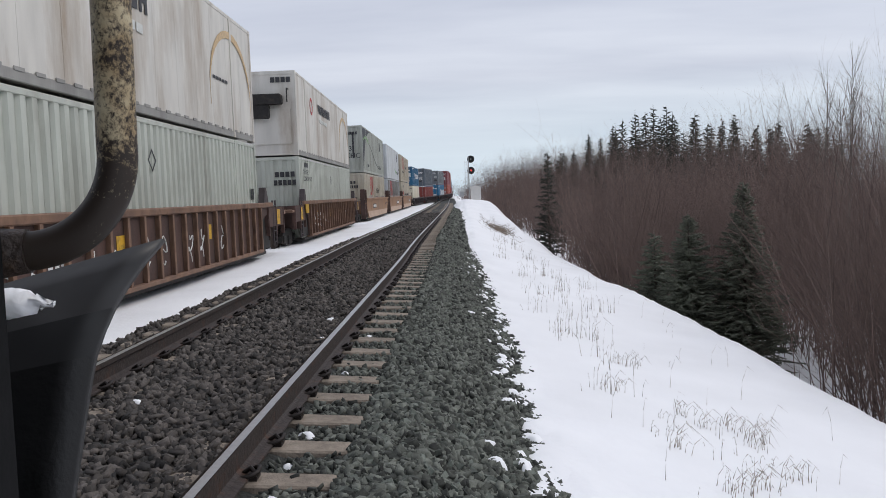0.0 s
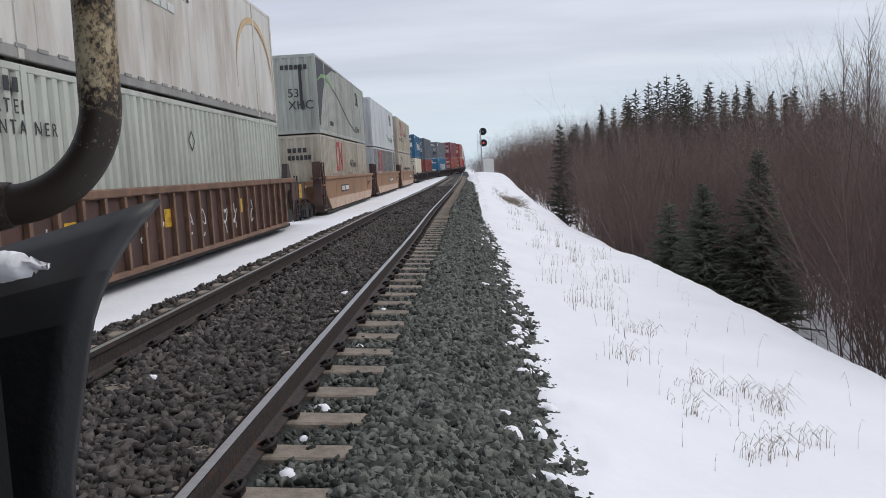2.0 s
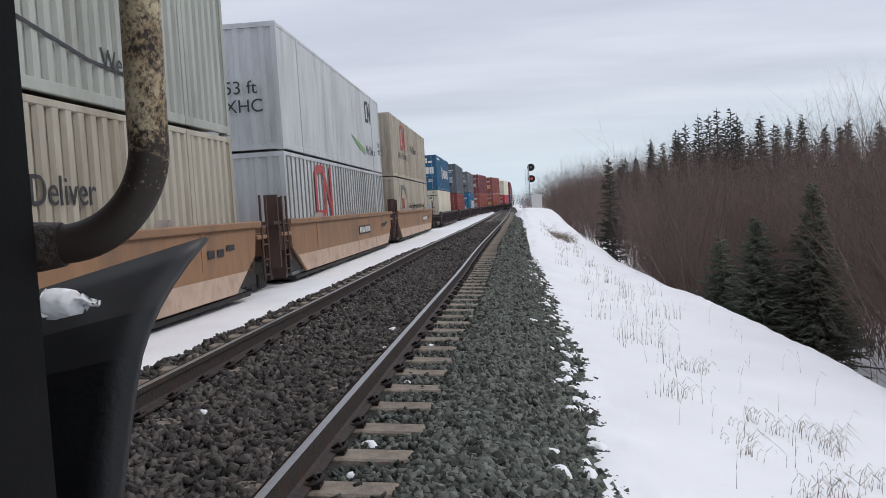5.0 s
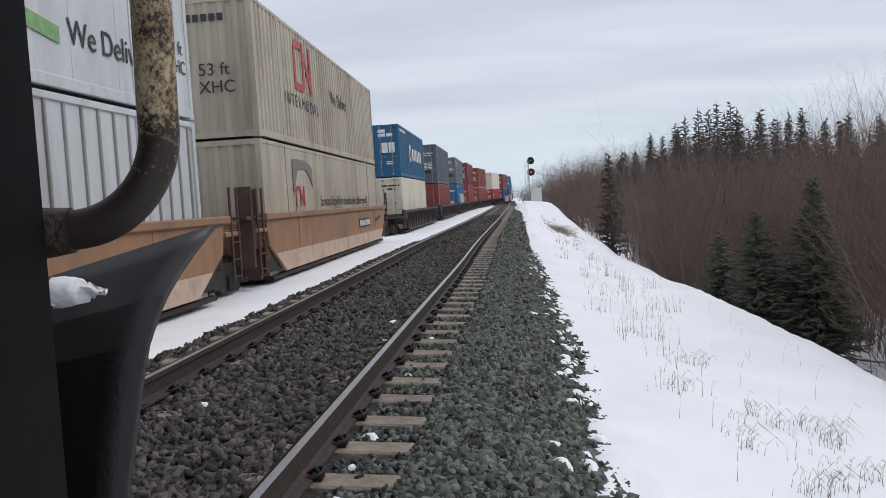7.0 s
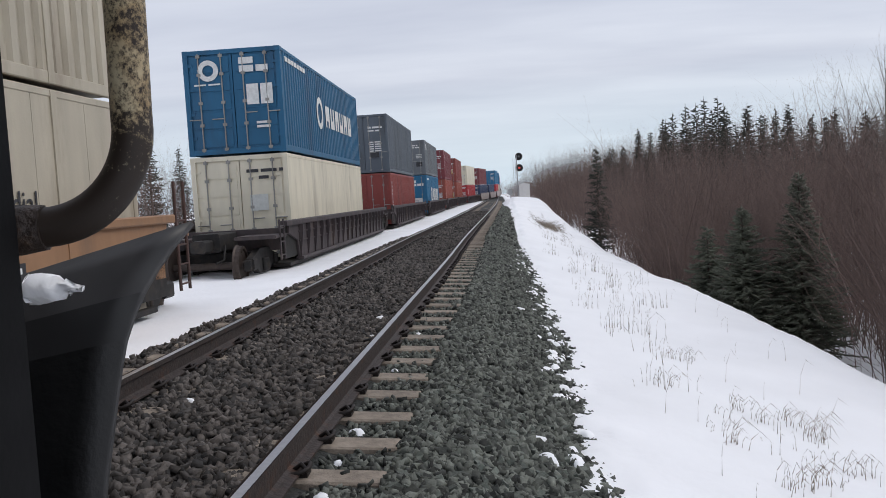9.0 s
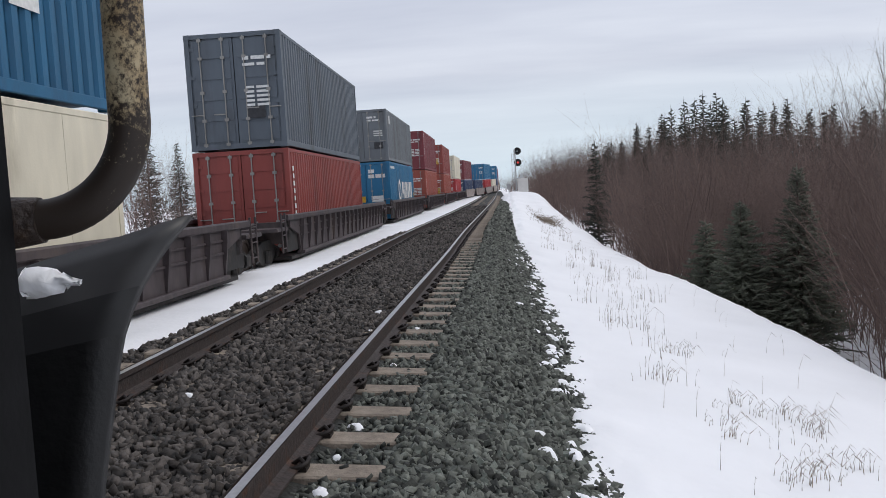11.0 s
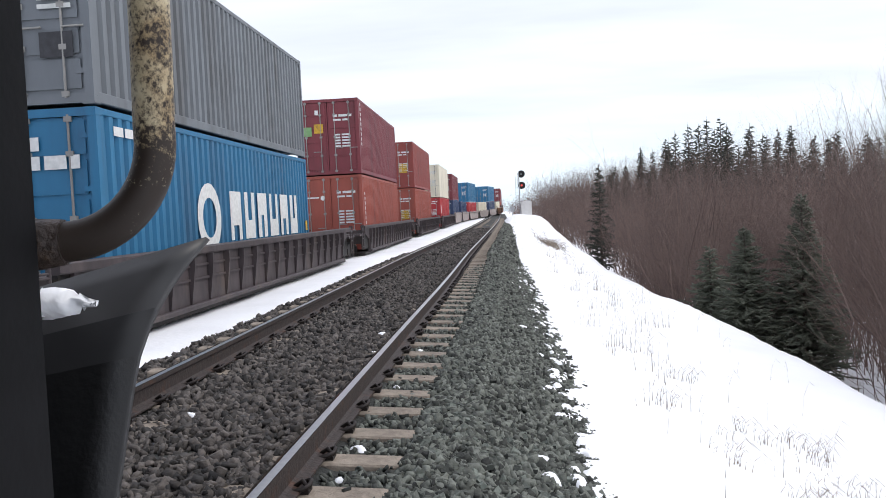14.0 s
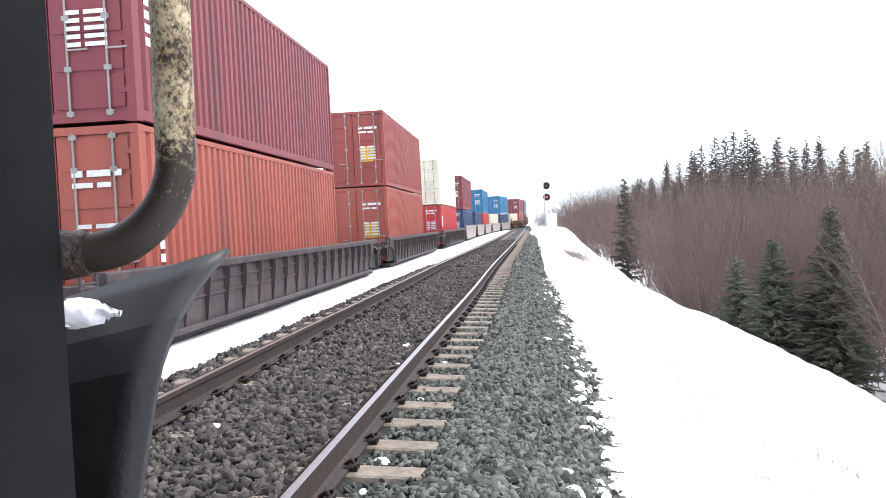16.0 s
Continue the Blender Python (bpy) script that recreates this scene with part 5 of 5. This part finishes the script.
part("corner_column", Build().box(0.95, 1.252, 0.50, 0.64, -0.1, 2.6, 0.006), M["black"], engine, "black painted steel corner column")
build_grab(engine)
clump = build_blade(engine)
tagged(new("snow_clump", clump.mesh("snow_clump", M["snow"])), "small clump of white snow resting on the black plow", "snow")


# ---------------------------------------------------------------- signal and cabinet
def build_signal():
    g = snow_z(5.1, 105) - 0.05
    ob = thing("railway_signal", "two-headed colour-light signal on a tall mast", "signal", pose(5.02, 105, g))
    part("mast", Build().tube([(0, 0, 0), (0, 0, 5.3)], 0.075, 10), M["silver"], ob)
    part("base", Build().box(-0.35, 0.35, -0.35, 0.35, -0.1, 0.25, 0.03), M["silver"], ob)
    lad = Build()
    for x in (-0.42, -0.16):
        lad.tube([(x, 0.1, 0.2), (x, 0.1, 4.9)], 0.022, 5)
    for k in range(15):
        lad.tube([(-0.42, 0.1, 0.4 + 0.31 * k), (-0.16, 0.1, 0.4 + 0.31 * k)], 0.015, 5)
    part("ladder", lad, M["silver"], ob)
    for z, lens in ((5.08, "signal_black"), (3.72, "lit_lens")):
        hd = Build().tube([(0.3, -0.05, z), (0.3, 0.02, z)], 0.44, 20)
        hd.box(0.12, 0.48, 0.02, 0.42, z - 0.2, z + 0.2, 0.03)
        hd.box(-0.05, 0.15, -0.02, 0.1, z - 0.06, z + 0.06)
        head = part("signal_head", hd, M["signal_black"], ob, "round black backing disc")
        part("hood", Build().tube([(0.3, -0.05, z + 0.02), (0.3, -0.32, z + 0.02)], 0.15, 12, cap=False), M["signal_black"], head)
        part("lens", Build().tube([(0.3, -0.065, z), (0.3, -0.055, z)], 0.13 if lens == "lit_lens" else 0.1, 14), M["lit_lens"] if lens == "lit_lens" else M["silver"], head)
    cab = thing("signal_cabinet", "white equipment cabinet on short legs in the snow", "cabinet", pose(5.78, 105, snow_z(5.78, 105) + 0.0))
    part("housing", Build().box(-0.62, 0.62, -0.45, 0.45, 0.25, 1.75, 0.03), M["cabinet"], cab)
    part("roof", Build().extrude_y([(-0.7, 1.75), (0.7, 1.75), (0.7, 1.8), (0.0, 1.98), (-0.7, 1.8)], -0.52, 0.52), M["cabinet"], cab)
    part("door", Build().box(-0.55, 0.55, -0.48, -0.452, 0.32, 1.7, 0.01), M["cabinet"], cab)
    for x in (-0.5, 0.5):
        for y in (-0.35, 0.35):
            part("leg", Build().box(x - 0.05, x + 0.05, y - 0.05, y + 0.05, -0.45, 0.25), M["silver"], cab)
    post = thing("marker_post", "short pale marker post beside the track", "post", pose(4.4, 118, snow_z(4.4, 118) - 0.1))
    part("pole", Build().tube([(0, 0, 0), (0, 0, 1.2)], 0.06, 8), M["silver"], post)
    part("box", Build().box(-0.28, 0.28, -0.12, 0.12, 1.0, 1.7, 0.03), M["silver"], post)


build_signal()


# ---------------------------------------------------------------- plants
def spikes(starts, ends, r):
    """Thin three-sided tapered twigs between points."""
    starts, ends = np.asarray(starts, float), np.asarray(ends, float)
    d = ends - starts
    ln = np.linalg.norm(d, axis=1)[:, None] + 1e-9
    d = d / ln
    ref = np.where(np.abs(d[:, 2:3]) > 0.9, np.array([[1.0, 0, 0]]), np.array([[0, 0, 1.0]]))
    a = np.cross(d, ref)
    a /= np.linalg.norm(a, axis=1)[:, None]
    b = np.cross(d, a)
    r = np.broadcast_to(np.asarray(r, float), (len(d),))[:, None]
    ring3 = [starts + r * (a * math.cos(t) + b * math.sin(t)) for t in (0, 2.094, 4.189)]
    v = np.stack(ring3 + [ends], 1)
    f = np.array([(0, 1, 3), (1, 2, 3), (2, 0, 3)])
    n = len(d)
    return v.reshape(-1, 3), (f[None] + (np.arange(n) * 4)[:, None, None]).reshape(-1, 3)


def limbs(starts, ends, r0, r1):
    """Three-sided tapered limbs that keep some width at their far end."""
    starts, ends = np.asarray(starts, float), np.asarray(ends, float)
    d = ends - starts
    d = d / (np.linalg.norm(d, axis=1)[:, None] + 1e-9)
    ref = np.where(np.abs(d[:, 2:3]) > 0.98, np.array([[1.0, 0, 0]]), np.array([[0, 0, 1.0]]))
    a = np.cross(d, ref)
    a /= np.linalg.norm(a, axis=1)[:, None]
    b = np.cross(d, a)
    r0, r1 = np.asarray(r0, float)[:, None], np.asarray(r1, float)[:, None]
    turns = [a * math.cos(t) + b * math.sin(t) for t in (0, 2.094, 4.189)]
    v = np.stack([starts + r0 * k for k in turns] + [ends + r1 * k for k in turns], 1)
    f = np.array([(0, 1, 4), (0, 4, 3), (1, 2, 5), (1, 5, 4), (2, 0, 3), (2, 3, 5)])
    return v.reshape(-1, 3), (f[None] + (np.arange(len(d)) * 6)[:, None, None]).reshape(-1, 3)


def branching(rng, height, stems, kids, thick, lean=0.25, bare=0.15, wander=0.16, angle=0.75, ratio=0.42, foot=0.3):
    """A leafless shrub or tree: wandering stems, limbs that fork from them, and fine twigs on those."""
    big, fine = [], []

    def grow(p, d, length, r, level):
        n = (5, 3 if len(kids) > 2 else 2, 2 if len(kids) > 2 else 1, 1)[level]
        pts, dirs = [p], [d]
        for _ in range(n):
            d = d + rng.normal(0, wander * (1 + 0.4 * level), 3)
            d[2] += 0.10 if level else 0.02
            d = d / np.linalg.norm(d)
            p = p + d * length / n
            pts.append(p), dirs.append(d)
        for i in range(n):
            ra, rb = r * (1 - 0.85 * i / n), r * (1 - 0.85 * (i + 1) / n)
            if level < len(kids) - 1:
                big.append((pts[i], pts[i + 1], ra, rb))
            else:
                fine.append((pts[i], pts[i + 1] + (pts[i + 1] - pts[i]) * 0.1, ra))
        if level >= len(kids):
            return
        low = bare if level == 0 else 0.12
        for k in range(kids[level]):
            t = low + (0.98 - low) * (k + rng.uniform(0, 1)) / kids[level]
            i = min(n - 1, int(t * n))
            at = pts[i] + (pts[i + 1] - pts[i]) * (t * n - i)
            az = rng.uniform(0, 6.283)
            side = np.array([math.cos(az), math.sin(az), 0.0])
            out = dirs[i] * math.cos(angle) + side * math.sin(angle) * rng.uniform(0.6, 1.2)
            out = out / np.linalg.norm(out)
            grow(at, out, length * ratio * rng.uniform(0.6, 1.25) * (1.15 - 0.6 * t), r * (1 - 0.7 * t) * 0.5, level + 1)

    for _ in range(stems):
        base = np.array([rng.normal(0, foot), rng.normal(0, foot), 0.0]) * (stems > 1)
        d = np.array([rng.normal(0, lean), rng.normal(0, lean), 1.0])
        grow(base, d / np.linalg.norm(d), height * rng.uniform(0.75, 1.0), thick * rng.uniform(0.7, 1.2), 0)
    v1, f1 = limbs(*[list(c) for c in zip(*big)])
    v2, f2 = spikes(*[list(c) for c in zip(*fine)])
    return np.concatenate([v1, v2]), np.concatenate([f1, f2 + len(v1)])


def spruce_shape(rng, height, radius, branches, sprays, clump=0.09):
    """Crown of drooping branches at all heights, set with needle sprays."""
    S, E, R = [], [], []
    for k in range(branches):
        t = 1 - (1 - (k + rng.uniform(0, 1)) / branches) ** 0.62
        z = height * (0.04 + 0.95 * t)
        reach = radius * (1 - t) ** 0.9 * rng.uniform(0.55, 1.2) + 0.06
        az = k * 2.4 + rng.uniform(-0.5, 0.5)
        out = np.array([math.cos(az), math.sin(az), 0])
        root = np.array([0, 0, z])
        tip = root + out * reach + np.array([0, 0, reach * (rng.uniform(-0.3, 0.45) if t < 0.85 else 0.5)])
        S.append(root), E.append(tip), R.append(0.014)
        n = max(3, int(sprays * (0.35 + reach / radius)))
        for i in range(n):
            u = 0.15 + 0.87 * (i + rng.uniform(0, 1)) / n
            p = root * (1 - u) + tip * u
            sd = np.array([-out[1], out[0], 0]) * rng.choice((-1, 1))
            q = p + (out * rng.uniform(0.2, 0.9) + sd * rng.uniform(0.1, 0.9) + np.array([0, 0, rng.uniform(-0.5, 0.4)])) * clump * rng.uniform(1.2, 2.8)
            S.append(p), E.append(q), R.append(clump * rng.uniform(0.2, 0.4))
    S.append((0, 0, height * 0.93)), E.append((0, 0, height * 1.015)), R.append(0.05)
    return spikes(S, E, R)


def joined(name, shapes, spots, mat, label, category):
    """Many plants as one body of stuff: spots are (x, y, z, turn, scale, which)."""
    V, F, n = [], [], 0
    for x, y, z, turn, scale, which in spots:
        v, f = shapes[which]
        c, s = math.cos(turn), math.sin(turn)
        w = v * scale
        w = np.stack([w[:, 0] * c - w[:, 1] * s + x, w[:, 0] * s + w[:, 1] * c + y, w[:, 2] + z], 1)
        V.append(w), F.append(f + n)
        n += len(w)
    return tagged(new(name, cloud_mesh(name, np.concatenate(V), np.concatenate(F), mat)), label, category, "", "stuff")


def build_plants():
    rng = np.random.default_rng(11)
    near = [branching(rng, 4.7, 5, (11, 7), 0.013, 0.14, 0.1, 0.13) for _ in range(8)]
    mid = [branching(rng, 6.4, 4, (10, 5), 0.019, 0.16, 0.15, 0.12) for _ in range(6)]
    spots = []
    for _ in range(580):
        y = 9 + 41 * rng.uniform(0, 1) ** 1.1
        x = 8.1 + 0.01 * y + 7.8 * rng.uniform(0, 1) ** 1.2
        k = 0.75 + 0.075 * (x - 8) + rng.uniform(-0.15, 0.3)
        if any(abs(x - a - (y - c) * 0.33) < 1.9 and y < c + 1.0 and y > c - 9 for a, c in ((9.45, 22.6), (8.0, 22.6), (7.6, 24.6))):
            continue
        spots.append((x, y, snow_z(x, y) - 0.05, rng.uniform(0, 6.28), k * (1.25 if y < 20 else 1.0), rng.integers(0, 8)))
    joined("brush", near, spots, M["twig"], "dense leafless reddish-brown brush below the embankment", "brush")
    spots = []
    for _ in range(760):
        y = 30 + 150 * rng.uniform(0, 1) ** 1.1
        x = 7.9 + 0.012 * y + track_x(y) * 0.6 + 27 * rng.uniform(0, 1) ** 1.5
        k = 0.95 + 0.036 * min(x - 9, 16) + rng.uniform(-0.15, 0.35) + 0.45 * step((y - 75) / 60)
        spots.append((x, y, snow_z(x, y) - 0.1, rng.uniform(0, 6.28), k, rng.integers(0, 6)))
    for _ in range(280):
        y = 130 + 420 * rng.uniform(0, 1)
        x = 7.5 + track_x(y) + 34 * rng.uniform(0, 1) ** 1.6
        spots.append((x, y, snow_z(x, y) - 0.1, rng.uniform(0, 6.28), 1.35 + rng.uniform(0, 0.6), rng.integers(0, 6)))
    for _ in range(160):
        x, y = rng.uniform(-30, 70), rng.uniform(640, 700)
        spots.append((x, y, snow_z(x, y) - 0.1, rng.uniform(0, 6.28), 1.5 + rng.uniform(0, 0.8), rng.integers(0, 6)))
    joined("far_brush", mid, spots, M["twig"], "far leafless woods along the railway line", "woods")
    spots = []
    for _ in range(220):
        y = 8 + 190 * rng.uniform(0, 1) ** 1.2
        x = train_x(y) - 12 - 18 * rng.uniform(0, 1)
        spots.append((x, y, snow_z(x, y) - 0.1, rng.uniform(0, 6.28), 1.1 + rng.uniform(0, 0.5), rng.integers(0, 6)))
    joined("brush", mid, spots, M["twig"], "leafless woods beyond the freight train", "woods")
    # spruces
    def spruce(x, y, h, rad, whorls, sprays, label, mat="needle", clump=0.09, sink=0.1):
        ob = thing("spruce", label, "tree", pose(x, y, snow_z(x, y) - sink, 0, 0, rng.uniform(0, 360)), group="spruces beside the railway")
        v, f = spruce_shape(rng, h, rad, whorls, sprays, clump)
        part("crown", cloud_mesh("crown", v, f, M[mat]), None, ob)
        part("trunk", Build().tube([(0, 0, -0.2), (0, 0, h * 0.95)], [0.03 + h * 0.012, 0.015], 8), M["trunk"], ob)
        return ob
    spruce(9.45, 22.6, 4.95, 1.3, 760, 40, "dark green young spruce at the foot of the bank", clump=0.06)
    spruce(8.0, 22.6, 3.5, 1.15, 560, 36, "small bushy spruce at the foot of the bank", clump=0.06)
    spruce(7.6, 24.6, 2.6, 0.9, 180, 18, "small bushy spruce at the foot of the bank", clump=0.09)
    spruce(8.75, 58, 7.2, 1.1, 190, 10, "slim dark spruce standing at the edge of the bank", "needle_far", 0.15)
    for x, y, h in ((-19.5, 40, 5.6), (-20.5, 44, 6.2), (-18.6, 36, 5.0), (-22.0, 46, 5.8)):
        spruce(x, y, h, 1.2, 170, 10, "dark green spruce standing beyond the far track", "needle_far", 0.14)
    kinds = []
    for k in range(5):
        h = 10.0
        v, f = spruce_shape(rng, h, 1.35 + 0.14 * k, 300, 6, 0.2)
        ob = thing("spruce", "dark spruce rising above the bare woods", "tree", group="spruces on the skyline")
        part("crown", cloud_mesh("crown", v, f, M["needle_far"]), None, ob)
        part("trunk", Build().tube([(0, 0, -0.2), (0, 0, h * 0.95)], [0.16, 0.02], 6), M["trunk"], ob)
        kinds.append(ob)
    spots = []
    heights = []
    for i in range(84):
        u = (i % 42 + rng.uniform(-0.9, 0.9)) / 41
        y = rng.uniform(90, 118) if u < 0.42 else rng.uniform(66, 100)
        spots.append((1.6 + (0.118 + 0.34 * u) * y, y))
        rise = np.interp(u, (0, 0.1, 0.33, 0.6, 1.0), (0.030, 0.052, 0.088, 0.076, 0.062)) * (rng.uniform(0.5, 1.0) if i % 3 else rng.uniform(0.9, 1.15))
        heights.append(4.7 + rise * y)
    for i in range(14):
        y = 120 + 220 * rng.uniform(0, 1)
        spots.append((14 + track_x(y) + rng.uniform(0, 16), y))
    for i in range(10):
        y = 25 + 60 * rng.uniform(0, 1)
        spots.append((-22 - rng.uniform(0, 12), y))
    for i, (x, y) in enumerate(spots):
        k = (heights[i] if i < len(heights) else rng.uniform(8, 11)) / 10.0
        m = pose(x, y, snow_z(x, y) - 0.2, 0, 0, rng.uniform(0, 360)) @ Matrix.Diagonal((k, k, k, 1))
        if i < 5:
            kinds[i].matrix_world = m
        else:
            copy_thing(kinds[int(rng.integers(0, 5))], pose(x, y, snow_z(x, y) - 0.2, 0, 0, rng.uniform(0, 360))).scale = (k, k, k)
    # bare aspens above the brush
    for i, (x, y, h) in enumerate(((13.2, 24, 9.0), (14.2, 27, 8.0), (12.4, 20, 7.5), (15.5, 30, 9.5), (12.0, 17.5, 7.0), (11.6, 110, 10.5), (16.5, 34, 9.0), (13.4, 21.5, 8.5), (-19, 30, 9.0), (-17.5, 26, 8.5), (-20, 36, 10))):
        ob = thing("bare_tree", "leafless pale-barked tree above the brush", "tree", pose(x, y, snow_z(x, y) - 0.2, 0, 0, 40 * i), group="bare trees")
        v, f = branching(rng, h, 1, (30, 10, 3), 0.055, 0.03, 0.3, 0.035, 0.5, 0.24)
        part("crown", cloud_mesh("crown", v, f, M["bark"]), None, ob)
        part("trunk", Build().tube([(0, 0, -0.3), (0, 0, h * 0.12)], [0.07, 0.052], 7), M["bark"], ob)
    # dry grass: arched tufts, and thin upright stalks
    S, E, R = [], [], []

    def blade(bx, by, h, az, droop, r):
        """A blade that rises, leans over and lets its tip hang."""
        g = snow_z(bx, by)
        c, n = math.cos(az), math.sin(az)
        pts = [(0.0, -0.03), (0.12 * droop, 0.55), (0.5 * droop, 0.95), (1.05 * droop, 1.0 - 0.55 * droop)]
        pts = [(bx + c * q * h, by + n * q * h, g + w * h) for q, w in pts]
        for k in range(3):
            S.append(pts[k]), E.append(pts[k + 1]), R.append(r * (1, 0.8, 0.6)[k])

    arched = [(3.34, 8.93, 0.9), (3.7, 10.5, 0.8), (3.9, 10.48, 0.8), (3.82, 8.22, 0.9), (3.59, 7.9, 0.5), (3.93, 7.9, 0.8), (3.45, 6.97, 1.0), (3.39, 7.33, 0.5), (4.18, 8.05, 0.7),
              (4.22, 7.8, 0.8), (4.28, 7.56, 1.0), (4.22, 7.29, 0.8), (3.58, 6.01, 0.9), (3.76, 6.13, 1.1), (3.92, 6.2, 0.9), (4.23, 6.47, 1.0), (4.11, 6.87, 0.4)]
    upright = [(3.13, 8.81, 1.2), (3.56, 10.58, 1.0), (3.16, 12.2, 1.0), (3.45, 12.5, 1.1), (3.68, 12.3, 0.8), (3.17, 14.6, 1.0), (4.32, 15.9, 0.9), (4.54, 16.0, 1.0), (4.99, 20.8, 1.1),
               (3.42, 20.9, 1.1), (4.18, 22.3, 1.3), (4.51, 22.2, 1.2), (3.41, 26.3, 1.0), (3.75, 6.6, 0.6), (4.0, 7.2, 0.6)]
    for _ in range(22):
        y = 14 + 50 * rng.uniform(0, 1) ** 1.2
        upright.append((3.3 + track_x(y) + abs(rng.normal(0, 0.7)), y, rng.uniform(0.6, 1.2)))
    for x, y, k in arched:
        lean = rng.uniform(-0.6, 0.6)
        for _ in range(int(13 * k)):
            blade(x + rng.normal(0, 0.05), y + rng.normal(0, 0.07), k * rng.uniform(0.08, 0.22), lean + rng.normal(0, 0.9), rng.uniform(0.4, 1.5), 0.0038)
    for x, y, k in upright:
        for _ in range(int(10 * k)):
            bx, by = x + rng.normal(0, 0.13), y + rng.normal(0, 0.2)
            blade(bx, by, k * rng.uniform(0.06, 0.4), rng.uniform(0, 6.28), abs(rng.normal(0.1, 0.3)), 0.0028 + 0.00012 * y)
    for _ in range(60):
        y = 5.5 + 14 * rng.uniform(0, 1)
        blade(3.0 + rng.uniform(0, 2.6), y, rng.uniform(0.08, 0.4), rng.normal(0.5, 0.6), rng.uniform(0.1, 0.9), 0.0028)
    for i in range(420):
        bx, by = 5.0 + rng.normal(0, 0.35), 52 + rng.normal(0, 2.2)
        g = snow_z(bx, by)
        S.append((bx, by, g)), E.append((bx + rng.normal(0, 0.35), by + rng.normal(0, 0.3), g + rng.uniform(0.1, 0.3))), R.append(0.012)
    v, f = spikes(S, E, R)
    tagged(new("dry_grass", cloud_mesh("dry_grass", v, f, M["grass"])), "tufts of dry tan grass poking through the snow", "grass", "", "stuff")


def snow_lumps():
    """Thin patches of old snow on the stones."""
    rng = np.random.default_rng(21)
    spots = [(0.96, 5.37, 0.05), (0.96, 4.76, 0.035), (1.0, 4.15, 0.06), (0.95, 7.2, 0.03), (0.93, 6.59, 0.03), (0.95, 9.03, 0.03), (-0.35, 5.98, 0.05), (0.95, 3.54, 0.05)]
    for _ in range(270):
        y = 2.5 + 34 * rng.uniform(0, 1) ** 1.2
        spots.append((2.5 - 0.25 * step((y - 10) / 30) - abs(rng.normal(0, 0.2)), y, rng.uniform(0.02, 0.085)))
    for _ in range(26):
        spots.append((rng.uniform(-0.6, 0.6), 5 + 50 * rng.uniform(0, 1), rng.uniform(0.02, 0.05)))
    V, F, n = [], [], 0
    for r, y, k in spots:
        x = track_x(y) + r
        z = bed_z(x, y) + (0.02 if r > 1.5 else 0.012)
        ringv, m = [], 13
        ph = rng.uniform(0, 6.28, 3)
        ang = np.arange(m) * 2 * math.pi / m
        wob = 1 + 0.28 * np.sin(2 * ang + ph[0]) + 0.2 * np.sin(3 * ang + ph[1]) + 0.14 * np.sin(5 * ang + ph[2])
        for q, h in ((1.0, -0.15), (0.75, 0.3), (0.35, 0.48)):
            ringv += [(x + k * q * o * math.cos(a), y + k * 1.2 * q * o * math.sin(a), z + h * min(k, 0.09)) for a, o in zip(ang, wob)]
        ringv.append((x, y, z + 0.5 * min(k, 0.07)))
        for j in range(2):
            for i in range(m):
                a, b2, c, d = j * m + i, j * m + (i + 1) % m, (j + 1) * m + (i + 1) % m, (j + 1) * m + i
                F += [(n + a, n + b2, n + c), (n + a, n + c, n + d)]
        F += [(n + 2 * m + i, n + 2 * m + (i + 1) % m, n + 3 * m) for i in range(m)]
        V += ringv
        n += len(ringv)
    tagged(new("snow_patches", cloud_mesh("snow_patches", V, F, M["snow"])), "thin patches of old snow lying on the stones", "snow", "", "stuff")


build_plants()
build_ties()
snow_lumps()
single_stones()
scatter_stones("shoulder_stones", 1.3, 2.7, 2.0, 27, 48000, 0.043, M["stone"], "loose grey-green crushed stone on the track shoulder", 1, True)
scatter_stones("shoulder_stones", 1.3, 2.2, 26, 75, 8000, 0.09, M["stone"], "loose grey-green crushed stone on the track shoulder", 6, True)
scatter_stones("track_stones", -0.66, 0.66, 2.0, 26, 27000, 0.042, M["stone_dark"], "dark oily crushed stone between the rails", 2)
scatter_stones("track_stones", -0.66, 0.66, 26, 60, 5000, 0.08, M["stone_dark"], "dark oily crushed stone between the rails", 7)
scatter_stones("crib_stones", 0.84, 1.3, 2.0, 22, 6500, 0.034, M["stone"], "crushed stone between the tie ends", 3)
scatter_stones("edge_stones", -2.1, -0.84, 3, 28, 11000, 0.045, M["stone_dark"], "crushed stone on the shoulder beside the snow", 4)


# ---------------------------------------------------------------- what moves
SPEED = 10.85


def ride(s, length, base):
    """Pose of a rigid body on the left track whose middle is at s, on two bearing points."""
    a, c = s - length * 0.36, s + length * 0.36
    pa, pc = Vector((train_x(a), a, train_z(a))), Vector((train_x(c), c, train_z(c)))
    d = pc - pa
    m = (pa + pc) / 2
    yaw = -math.degrees(math.atan2(d.x, d.y))
    pitch = math.degrees(math.atan2(d.z, d.y))
    return pose(m.x, m.y, m.z, pitch, 0, yaw) @ pose(0, 0, base)


def motions():
    for ob, s, length, base in RIDERS:
        # a box rides on the same bearing points as its car
        walk(ob, [(t, ride(s - SPEED * t, 21.0, base)) for t in range(0, 17)])
    turn = -SPEED / 0.42
    step_t = 1 / 18
    rows = [(k * step_t, math.degrees(turn * k * step_t)) for k in range(int(16 / step_t) + 1)]
    for w, dy in WHEELS:
        walk(w, [(t, pose(0, dy, 0.423, a, 0, 0)) for t, a in rows])


motions()
